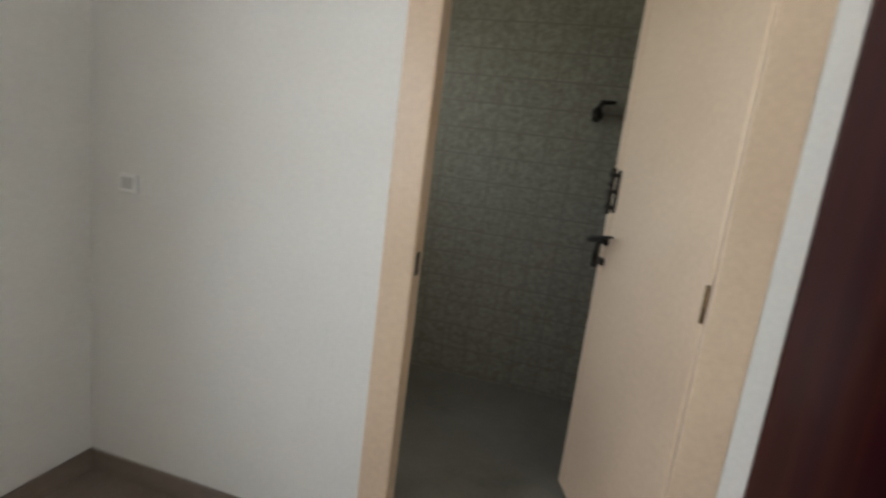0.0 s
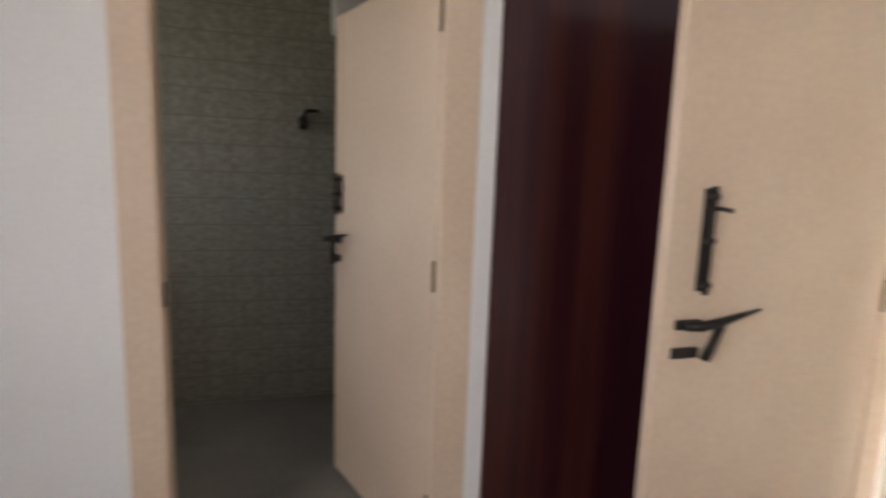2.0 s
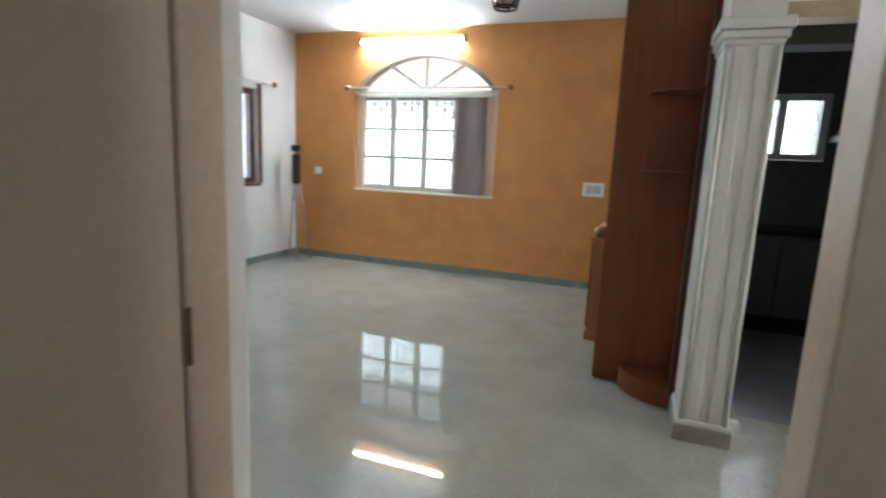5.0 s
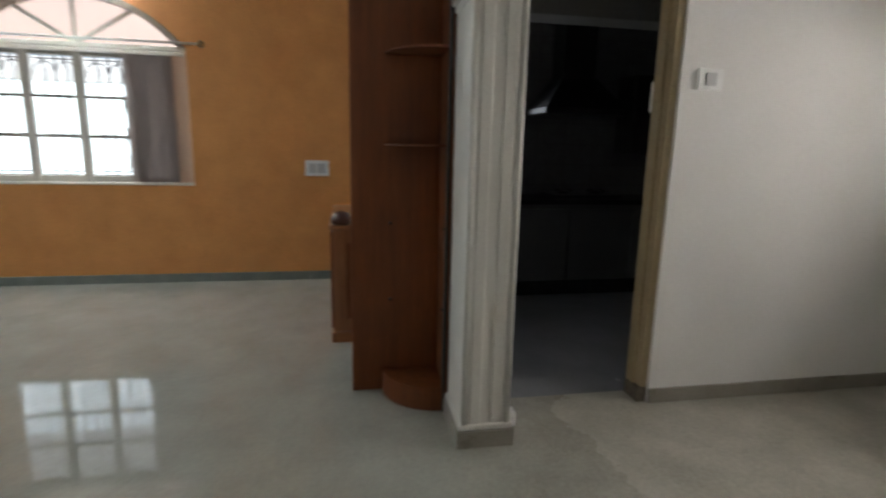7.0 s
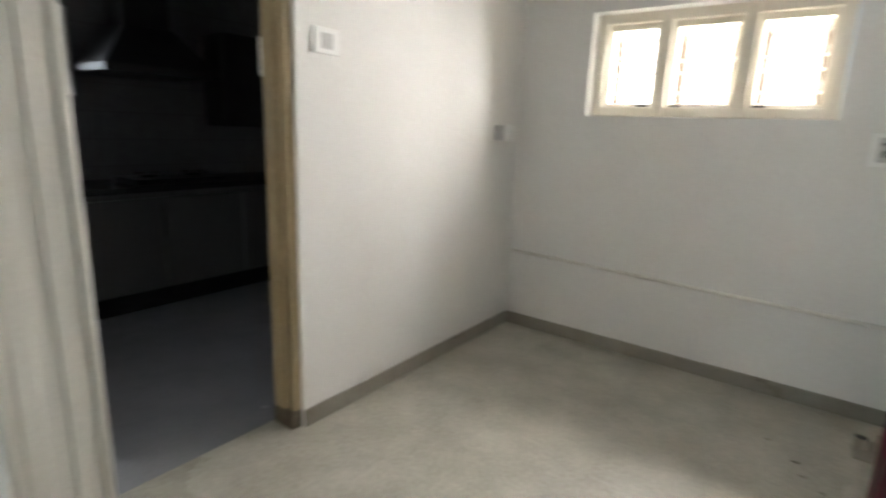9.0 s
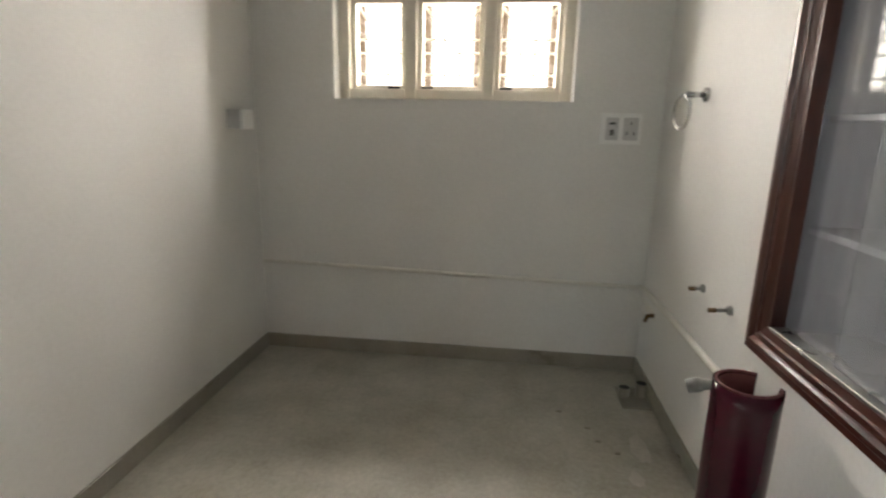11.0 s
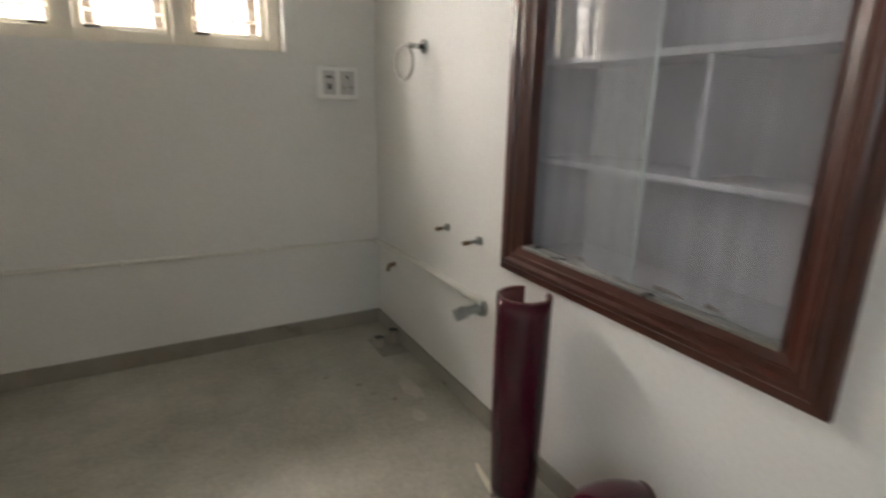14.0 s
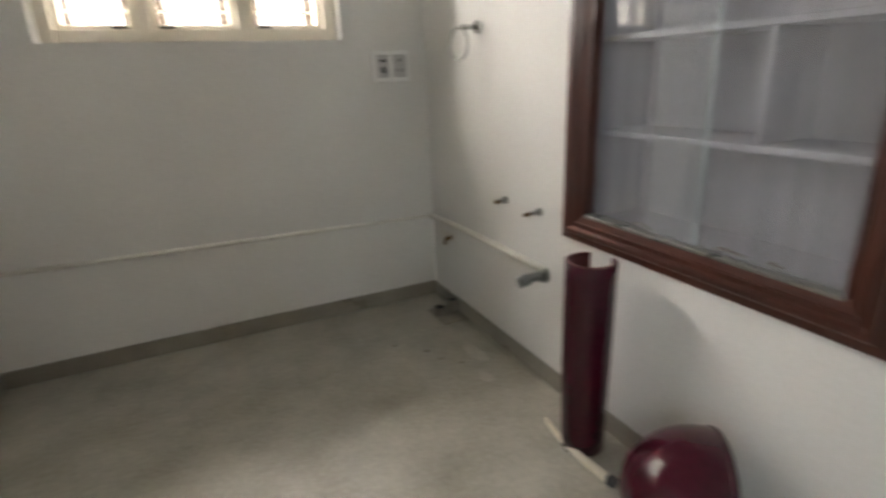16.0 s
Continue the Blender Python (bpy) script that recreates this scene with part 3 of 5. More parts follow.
bathframe = thing("door_frame", "cream enamelled wooden frame of the bathroom doorway", "door frame", (0.63, YB, 0), kind="structure")
part("jamb", frame_leg(bmesh.new(), 0.040, 0.139, YB - 0.012, YB + 0.070, 0, 2.10), M_CREAM, bathframe)
part("jamb", frame_leg(bmesh.new(), 0.920, 1.035, YB - 0.012, YB + 0.070, 0, 2.10), M_CREAM, bathframe)
part("head", frame_leg(bmesh.new(), 0.140, 0.919, YB - 0.012, YB + 0.070, 2.02, 2.10), M_CREAM, bathframe)

part("strike_plate", boxed(0.139, 0.1415, YB + 0.005, YB + 0.035, 0.985, 1.055, bevel=0.001), M_BLACK, bathframe, "dark strike plate")

kitframe = thing("door_lining", "dingy tan painted lining of the kitchen doorway", "door frame", (XK + 0.1, -0.6, 0), kind="structure")
part("jamb", boxed(XK + 0.016, 4.715, KD_Y0, KD_Y0 + 0.040, 0.087, KD_H - 0.003, bevel=0.004, seg=2), M_TAN, kitframe)
part("stop", boxed(4.7155, XK1 + 0.012, KD_Y0, KD_Y0 + 0.056, 0.087, KD_H - 0.003, bevel=0.004, seg=2), M_TAN, kitframe)
part("foot", boxed(XK + 0.014, XK1 + 0.013, KD_Y0, KD_Y0 + 0.058, 0.0, 0.086, bevel=0.004), M_GRIME, kitframe, "grimy dark foot of the lining")
part("latch_keeper", boxed(XK1 + 0.0125, XK1 + 0.024, KD_Y0 + 0.010, KD_Y0 + 0.061, 1.55, 1.70, bevel=0.003), M_SWITCH, kitframe, "small white keeper plate")
part("head", boxed(XK - 0.012, XK1 + 0.01, KD_Y0 + 0.037, KD_Y1 - 0.0, KD_H - 0.075, KD_H, bevel=0.003), M_TAN, kitframe)


def door_leaf(hinge, angle, width, height, label, inset=0.078, proud=1.0, lift=0.0, bolt=(1.090, 1.366)):
    """A flush door with lipping, tower bolt and lever handle; built along -x from the hinge, the seen face towards -y."""
    d = thing("door", label, "door")
    th = 0.034
    slab = part("leaf", boxed(-width, -0.004, 0, th, 0.012, height, bevel=0.003), M_CREAM, d)
    part("edge_lipping", boxed(-width + 0.002, -width + 0.050, -0.003, 0.0, 0.014, height - 0.002, bevel=0.001), M_CREAM, slab, "lighter lipping strip")
    bx = -width + inset + 0.043
    b = part("tower_bolt", boxed(bx - 0.017, bx + 0.017, -0.006, 0.0, bolt[0], bolt[1], bevel=0.002), M_BLACK, d, "black metal tower bolt")
    part("bolt_bar", tube(bmesh.new(), [(bx, -0.018 * proud, bolt[0] - 0.006), (bx, -0.018 * proud, bolt[1] + 0.006)], 0.0085), M_BLACK, b)
    part("bolt_knob", tube(bmesh.new(), [(bx, -0.018 * proud, bolt[1] - 0.052), (bx + 0.018, -0.030 * proud, bolt[1] - 0.052), (bx + 0.045, -0.034 * proud, bolt[1] - 0.057)], [0.006, 0.006, 0.007]), M_BLACK, b)
    for z in (bolt[0] + 0.02, (bolt[0] + bolt[1]) / 2, bolt[1] - 0.02):
        part("bolt_loop", boxed(bx - 0.015, bx + 0.015, -0.027 * proud, -0.004, z - 0.008, z + 0.008, bevel=0.004), M_BLACK, b)
    hx = -width + inset
    h = part("handle", tube(bmesh.new(), [(hx - 0.012, -0.02 * proud, 1.000 + lift), (hx + 0.02, -0.045 * proud, 1.004 + lift), (hx + 0.075, -0.05 * proud, 1.014 + lift), (hx + 0.14, -0.046 * proud, 1.028 + lift), (hx + 0.215, -0.04 * proud, 1.042 + lift)], [0.014, 0.014, 0.013, 0.009, 0.004], 10), M_BLACK, d, "black lever handle")
    part("rose", boxed(hx - 0.03, hx + 0.055, -0.012, 0.0, 0.985 + lift, 1.013 + lift, bevel=0.004), M_BLACK, h)
    part("latch", boxed(hx - 0.035, hx + 0.05, -0.014, 0.0, 0.905 + lift, 0.935 + lift, bevel=0.004), M_BLACK, h)
    part("latch_arm", tube(bmesh.new(), [(hx + 0.055, -0.03 * proud, 0.905 + lift), (hx + 0.072, -0.036 * proud, 0.955 + lift), (hx + 0.090, -0.04 * proud, 1.005 + lift)], [0.014, 0.013, 0.011]), M_BLACK, h)
    part("back_handle", tube(bmesh.new(), [(hx, th, 1.01 + lift), (hx, th + 0.045, 1.015 + lift), (hx + 0.05, th + 0.05, 1.02 + lift), (hx + 0.11, th + 0.045, 1.03 + lift)], [0.013, 0.012, 0.010, 0.006]), M_BLACK, d, "black lever handle")
    part("back_plate", boxed(hx - 0.02, hx + 0.02, th, th + 0.010, 0.92 + lift, 1.06 + lift, bevel=0.003), M_BLACK, d)
    for z in (0.25, 1.055, 1.85):
        part("hinge", tube(bmesh.new(), [(0.002, -0.006, z - 0.05), (0.002, -0.006, z + 0.05)], 0.0055, 8), M_BRASS, d, "dark butt hinge")
    d.matrix_basis = pose(*hinge, 0, 0, angle)
    return d


door_leaf((2.230, 1.092, 0), 0.0, 0.812, 2.005, "cream flush door standing open with black fittings")
door_leaf((0.917, YB + 0.02, 0), -70.9, 0.770, 2.005, "cream flush bathroom door standing ajar with black fittings", 0.012, 1.4, 0.085, (1.20, 1.362))


# ---------- bedroom ----------
wardrobe = thing("wardrobe", "built-in wardrobe with glossy maroon wood-grain shutters", "wardrobe", (1.7, YB, 0))
part("carcass_edge", boxed(1.036, 1.095, YB - 0.016, YB - 0.002, 0.0, 2.4, bevel=0.003), M_WALL, wardrobe, "white painted edge strip")
for _x0, _x1 in ((1.097, 1.900), (1.904, 2.228)):
    part("shutter", boxed(_x0, _x1, YB - 0.022, YB - 0.004, 0.06, 2.40, bevel=0.003), M_MAROON, wardrobe)
part("plinth", boxed(1.097, 2.228, YB - 0.014, YB - 0.004, 0.0, 0.057), M_MAROON, wardrobe)


def plate(name, x0, x1, z0, z1, wall, normal, axis, label, modules, depth=0.012, category="switch"):
    """A wall plate with grey modules. axis: the wall runs along 'x' or 'y'; wall: its face; normal: +1 or -1."""
    def slab(a0, a1, c0, c1, d0, d1, bev):
        lo, hi = sorted((wall + normal * d0, wall + normal * d1))
        return boxed(a0, a1, lo, hi, c0, c1, bevel=bev) if axis == "x" else boxed(lo, hi, a0, a1, c0, c1, bevel=bev)
    base = ((x0 + x1) / 2, wall, z0) if axis == "x" else (wall, (x0 + x1) / 2, z0)
    t = thing(name, label, category, base)
    part("plate", slab(x0, x1, z0, z1, 0.0, depth, 0.003), M_SWITCH, t)
    for fa0, fa1, fz0, fz1, mat, mod in modules:
        part(mod, slab(x0 + fa0 * (x1 - x0), x0 + fa1 * (x1 - x0), z0 + fz0 * (z1 - z0), z0 + fz1 * (z1 - z0), depth, depth + 0.004, 0.0012), mat, t)
    return t


plate("light_switch", -0.335, -0.220, 1.738, 1.838, YB, -1, "x", "white plastic switch plate on the bedroom wall", [(0.25, 0.75, 0.2, 0.8, M_SWITCH_G, "rocker")])
plate("wall_socket", -0.930, -0.855, 1.085, 1.150, YB, -1, "x", "small beige socket plate on the bedroom wall", [(0.2, 0.8, 0.2, 0.8, M_SWITCH_G, "socket")])

# bathroom fittings, seen through the doorway
bt = thing("wall_tap", "dark metal wall tap on the bathroom tiles", "tap", (0.545, BW, 1.65))
part("flange", tube(bmesh.new(), [(0.545, BW, 1.650), (0.545, BW - 0.014, 1.650)], 0.036, 14), M_STEEL, bt)
part("body", tube(bmesh.new(), [(0.545, BW - 0.01, 1.650), (0.545, BW - 0.07, 1.650), (0.545, BW - 0.10, 1.610)], [0.022, 0.028, 0.022]), M_BLACK, bt)
part("spindle", tube(bmesh.new(), [(0.545, BW - 0.06, 1.66), (0.565, BW - 0.06, 1.705), (0.635, BW - 0.06, 1.71)], [0.014, 0.014, 0.009]), M_BLACK, bt)
wb = thing("water_heater", "white enamelled water heater high on the bathroom wall", "water heater", (0.85, BW - 0.15, 2.13))
part("tank", boxed(0.700, 1.10, BW - 0.26, BW, 2.13, 2.58, bevel=0.04, seg=3), M_SWITCH, wb)
part("dial", tube(bmesh.new(), [(0.88, BW - 0.26, 2.22), (0.88, BW - 0.272, 2.22)], 0.022, 14), M_SWITCH_G, wb)


# ---------- dining corner ----------
def timber_frame(x0, x1, y0, y1, z0, z1, legs, bars):
    """Members of a window frame in the xz plane."""
    out = []
    for a, b in legs:
        out.append(("stile", boxed(a, b, y0, y1, z0, z1, bevel=0.004, seg=2)))
    for a, b, c, d in bars:
        out.append(("rail", boxed(a, b, y0 + 0.002, y1 - 0.002, c, d, bevel=0.004, seg=2)))
    return out


win = thing("window_1", "ivory painted wooden window with three lights and iron grille", "window", (3.54, YW - 0.1, WIN_Z0), kind="structure")
_y0, _y1 = YW - 0.150, YW - 0.075
_xs = [WIN_X0 + 0.004, WIN_X0 + 0.062, 3.317, 3.377, 3.742, 3.802, WIN_X1 - 0.062, WIN_X1 - 0.004]
for _n, _b in timber_frame(0, 0, _y0, _y1, WIN_Z0 + 0.004, WIN_Z1 - 0.004, [(_xs[0], _xs[1]), (_xs[2], _xs[3]), (_xs[4], _xs[5]), (_xs[6], _xs[7])],
                           [(a, b, z0, z1) for a, b in ((_xs[1], _xs[2]), (_xs[3], _xs[4]), (_xs[5], _xs[6])) for z0, z1 in ((WIN_Z0 + 0.004, WIN_Z0 + 0.058), (WIN_Z1 - 0.058, WIN_Z1 - 0.004))]):
    part(_n, _b, M_IVORY, win)
for a, b in ((_xs[1], _xs[2]), (_xs[3], _xs[4]), (_xs[5], _xs[6])):
    # inner rebate strip of each light, and the casement swung out behind it
    for c, d in ((a, a + 0.028), (b - 0.028, b)):
        part("rebate", boxed(c, d, _y0 - 0.035, _y0 + 0.03, WIN_Z0 + 0.058, WIN_Z1 - 0.058, bevel=0.003), M_IVORY, win)
    part("rebate", boxed(a + 0.028, b - 0.028, _y0 - 0.035, _y0 + 0.03, WIN_Z0 + 0.058, WIN_Z0 + 0.080, bevel=0.003), M_IVORY, win)
    part("rebate", boxed(a + 0.028, b - 0.028, _y0 - 0.035, _y0 + 0.03, WIN_Z1 - 0.095, WIN_Z1 - 0.058, bevel=0.003), M_IVORY, win)
    g = bmesh.new()
    gy = _y0 - 0.050
    m_, hw = (a + b) / 2, (b - a) / 2
    zs = WIN_Z0 + 0.330
    for z in (WIN_Z0 + 0.145, WIN_Z0 + 0.260, zs):
        tube(g, [(a + 0.004, gy, z), (b - 0.004, gy, z)], 0.0065, 6)
    for f in (-0.17, 0.17):
        tube(g, [(m_ + f * hw * 1.3, gy, WIN_Z0 + 0.05), (m_ + f * hw * 1.3, gy, zs)], 0.006, 6)
    tube(g, [(m_ + 0.55 * hw * math.cos(q), gy, zs + 0.10 * math.sin(q)) for q in [math.pi * k / 12 for k in range(13)]], 0.0065, 6)
    tube(g, [(m_ + 0.28 * hw * math.cos(q), gy, zs + 0.05 * math.sin(q)) for q in [math.pi * k / 10 for k in range(11)]], 0.006, 6)
    for sgn in (-1, 1):
        tube(g, [(m_ + sgn * 0.40 * hw, gy, zs + 0.07), (m_ + sgn * hw, gy, WIN_Z1 - 0.06)], 0.0065, 6)
    tube(g, [(m_, gy, zs + 0.10), (m_, gy, WIN_Z1 - 0.05)], 0.0065, 6)
    pane_ = part("pane", boxed(a + 0.002, b - 0.002, gy - 0.030, gy - 0.026, WIN_Z0 + 0.03, WIN_Z1 - 0.03), M_GLASS_D, win)
    pane_.visible_shadow = False
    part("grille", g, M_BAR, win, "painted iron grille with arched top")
    _s0, _s1 = (a + 0.030, a + 0.095) if a > 3.7 else (b - 0.095, b - 0.030)
    part("stay", boxed(_s0, _s1, _y1 - 0.012, _y1 + 0.004, WIN_Z0 + 0.060, WIN_Z0 + 0.072, bevel=0.002), M_BLACK, win, "dark iron casement stay")

plate("wall_socket", 2.548, 2.757, 1.270, 1.428, YW, 1, "x", "white switch and socket plate on the dining wall",
      [(0.09, 0.44, 0.14, 0.86, M_SWITCH_G, "socket"), (0.235, 0.295, 0.62, 0.74, M_DARK, "socket_hole"), (0.16, 0.21, 0.30, 0.42, M_DARK, "socket_hole"), (0.32, 0.37, 0.30, 0.42, M_DARK, "socket_hole"), (0.56, 0.86, 0.14, 0.86, M_SWITCH_G, "switch_module"), (0.62, 0.80, 0.62, 0.72, M_DARK, "indicator"), (0.65, 0.77, 0.28, 0.48, M_DARK, "switch")], 0.014, "socket")
plate("light_switch", -1.228, -1.092, 1.652, 1.755, XK, -1, "y", "white switch plate beside the kitchen doorway", [(0.28, 0.72, 0.2, 0.8, M_SWITCH_G, "rocker")])
jb = thing("junction_box", "small white electrical box on the dining wall", "electrical box", (XK, -2.62, 1.317))
# Grey body paints the shaded side of the white box.
part("body", boxed(XK - 0.070, XK, -2.640, -2.540, 1.310, 1.405, bevel=0.005, seg=2), M_SWITCH_G, jb)
part("cover", boxed(XK - 0.092, XK - 0.0705, -2.642, -2.538, 1.308, 1.407, bevel=0.003), M_SWITCH, jb)

pipe = thing("water_pipe", "thin painted water pipe clipped along the wall", "pipe", (3.5, YW, 0.5))
part("run", tube(bmesh.new(), [(XK - 0.01, YW + 0.010, 0.546), (4.0, YW + 0.010, 0.535), (3.4, YW + 0.010, 0.522), (2.9, YW + 0.010, 0.512), (XA + 0.03, YW + 0.010, 0.502)], 0.011, 10), M_PVC_W, pipe)
part("run", tube(bmesh.new(), [(XA + 0.03, YW + 0.010, 0.502), (XA + 0.016, YW + 0.02, 0.502), (XA + 0.013, YW + 0.06, 0.504), (XA + 0.013, -2.55, 0.512), (XA + 0.013, -2.2, 0.519), (XA + 0.013, -1.95, 0.517), (XA + 0.013, -1.72, 0.519)], 0.016, 10), M_PVC_W, pipe)
for _x in (4.3, 3.7, 3.1):
    part("clip", boxed(_x - 0.008, _x + 0.008, YW, YW + 0.022, 0.488 + 0.0205 * (_x - 2.47), 0.518 + 0.0205 * (_x - 2.47), bevel=0.003), M_PVC_W, pipe)

trap = thing("waste_pipe_stub", "grey plastic waste pipe stub out of the wall", "pipe", (XA, -1.74, 0.48))
part("flange", tube(bmesh.new(), [(XA, -1.735, 0.492), (XA + 0.02, -1.735, 0.492)], [0.036, 0.033], 16), M_STEEL, trap)
part("pipe", tube(bmesh.new(), [(XA + 0.01, -1.735, 0.492), (XA + 0.06, -1.742, 0.486), (XA + 0.085, -1.747, 0.480), (XA + 0.112, -1.752, 0.471)], [0.017, 0.018, 0.024, 0.025], 14), M_PVC, trap)
part("nut", tube(bmesh.new(), [(XA + 0.076, -1.745, 0.484), (XA + 0.118, -1.754, 0.468)], [0.027, 0.025], 8), M_PVC, trap)

for _y, _l in ((-2.030, 0.042), (-1.775, 0.060)):
    bolt = thing("fixing_bolt", "steel basin fixing bolt in the wall", "bolt", (XA, _y, 0.747), group="basin bolts")
    part("washer", tube(bmesh.new(), [(XA, _y, 0.750), (XA + 0.012, _y, 0.750)], [0.017, 0.015], 12), M_STEEL, bolt)
    part("stud", tube(bmesh.new(), [(XA + 0.01, _y, 0.750), (XA + _l, _y - 0.008, 0.745)], 0.0065, 10), M_STEEL, bolt)
    part("nut", tube(bmesh.new(), [(XA + _l - 0.014, _y - 0.006, 0.746), (XA + _l + 0.012, _y - 0.009, 0.744)], 0.0085, 6), M_BRASS, bolt, "darkened nut")

inlet = thing("water_inlet", "capped brassy water inlet with a stained surround", "pipe", (XA, -2.60, 0.42))
part("patch", boxed(XA, XA + 0.004, -2.75, -2.57, 0.405, 0.448, bevel=0.0015), M_PVC_W, inlet)
part("nipple", tube(bmesh.new(), [(XA, -2.60, 0.428), (XA + 0.035, -2.60, 0.422), (XA + 0.045, -2.60, 0.392)], [0.011, 0.011, 0.009]), M_BRASS, inlet)

drain = thing("floor_drain", "grey drain pipe stubs set in cement by the wall", "drain", (XA + 0.05, -2.53, 0))
part("cement", boxed(XA + 0.012, XA + 0.16, -2.62, -2.40, 0, 0.012, bevel=0.005), M_SKIRT, drain)
for _x, _y, _h in ((XA + 0.045, -2.53, 0.085), (XA + 0.130, -2.525, 0.060)):
    _o = part("stub", tube(bmesh.new(), [(_x, _y, 0.0), (_x, _y, _h)], 0.028, 16, cap=False), M_SKIRT, drain)
    part("dark_bore", tube(bmesh.new(), [(_x, _y, 0.005), (_x, _y, _h - 0.004)], 0.0265, 14), M_DARK, _o)

ring = thing("towel_ring", "chrome towel ring on a round wall rose", "towel ring", (XA, -2.26, 1.49))
part("rose", tube(bmesh.new(), [(XA, -2.262, 1.488), (XA + 0.010, -2.262, 1.488), (XA + 0.014, -2.262, 1.488)], [0.028, 0.028, 0.020], 18), M_CHROME, ring)
part("post", tube(bmesh.new(), [(XA + 0.012, -2.262, 1.488), (XA + 0.078, -2.270, 1.488)], [0.010, 0.013], 12), M_CHROME, ring)
_rc = Vector((XA + 0.080, -2.300, 1.421))
part("loop", tube(bmesh.new(), [_rc + 0.068 * Vector((-0.15 * math.sin(a), 0.99 * math.sin(a), math.cos(a))) for a in [2 * math.pi * k / 40 for k in range(41)]], 0.0065, 8), M_CHROME, ring)

# wall cupboard with sliding glass
cup = thing("wall_cupboard", "recessed wall cupboard with dark teak frame and sliding glass", "cupboard", (XA, -1.07, CUP_Z0))
CF = (-1.604, -0.540, 0.698, 2.09)


PROFILE = ((0.0, 0.001), (0.0, 0.019), (0.004, 0.023), (0.024, 0.023), (0.027, 0.030), (0.034, 0.036), (0.046, 0.036), (0.052, 0.029), (0.055, 0.024), (0.070, 0.024), (0.074, 0.019), (0.096, 0.013), (0.100, 0.009), (0.100, 0.001))


def frame_member(vertical, side):
    """One moulded member with mitred ends, proud of the wall."""
    y0, y1, z0, z1 = CF
    bm = bmesh.new()
    rings = []
    for end in (0, 1):
        ring_ = []
        for a, p in PROFILE:
            if vertical:
                y = y0 + a if side < 0 else y1 - a
                z = z0 + a if end == 0 else z1 - a
            else:
                z = z0 + a if side < 0 else z1 - a
                y = y0 + a if end == 0 else y1 - a
            ring_.append(bm.verts.new((XA + p, y, z)))
        rings.append(ring_)
    n = len(PROFILE)
    for k in range(n):
        bm.faces.new((rings[0][k], rings[0][(k + 1) % n], rings[1][(k + 1) % n], rings[1][k]))
    bm.faces.new(rings[0][::-1])
    bm.faces.new(rings[1])
    bmesh.ops.recalc_face_normals(bm, faces=bm.faces)
    return bm


part("stile", frame_member(True, -1), M_CUPFRAME, cup)
part("stile", frame_member(True, 1), M_CUPFRAME, cup)
part("bottom_rail", frame_member(False, -1), M_CUPFRAME_H, cup)
part("top_rail", frame_member(False, 1), M_CUPFRAME_H, cup)
for lo, hi in ((-1.503, -1.494), (-0.650, -0.641)):
    part("inner_bead", boxed(XA - 0.03, XA + 0.012, lo, hi, 0.80, 1.99, bevel=0.002), M_CUPFRAME, cup)
part("track", boxed(XA - 0.045, XA + 0.014, -1.494, -0.650, 0.790, 0.802, bevel=0.002), M_STEEL, cup, "aluminium sliding track")
part("back_panel", boxed(2.150, 2.160, CUP_Y0, CUP_Y1, CUP_Z0, CUP_Z1), M_LAM, cup)
for lo, hi in ((CUP_Y0 + 0.001, CUP_Y0 + 0.014), (CUP_Y1 - 0.014, CUP_Y1 - 0.001)):
    part("side_panel", boxed(2.161, XA - 0.05, lo, hi, CUP_Z0 + 0.014, CUP_Z1 - 0.014), M_LAM, cup)
part("bottom_panel", boxed(2.161, XA - 0.046, CUP_Y0 + 0.001, CUP_Y1 - 0.001, CUP_Z0 + 0.001, CUP_Z0 + 0.014), M_LAM, cup)
part("top_panel", boxed(2.161, XA - 0.046, CUP_Y0 + 0.001, CUP_Y1 - 0.001, CUP_Z1 - 0.014, CUP_Z1 - 0.001), M_LAM, cup)
for z in (1.075, 1.375, 1.690):
    part("shelf", boxed(2.161, XA - 0.060, CUP_Y0 + 0.015, CUP_Y1 - 0.015, z, z + 0.018, bevel=0.002), M_LAM, cup)
for y in (-0.950,):
    part("divider", boxed(2.162, XA - 0.066, y - 0.009, y + 0.009, 1.094, 1.374, bevel=0.002), M_LAM, cup)
for name_, lo, hi, x in (("glass_door", -1.493, -1.066, XA - 0.030), ("glass_door", -1.235, -0.651, XA - 0.015)):
    _g = part(name_, boxed(x - 0.0025, x + 0.0025, lo, hi, 0.803, 1.99, bevel=0.0008), M_GREENGLASS, cup, "sliding clear glass door")
    _g.visible_shadow = False
    _e = hi if lo < -1.3 else lo
    if lo < -1.3:
        part("glass_edge", boxed(x - 0.003, x + 0.003, _e - 0.003, _e + 0.003, 0.803, 1.99, bevel=0.001), M_EDGE, _g, "ground greenish glass edge")

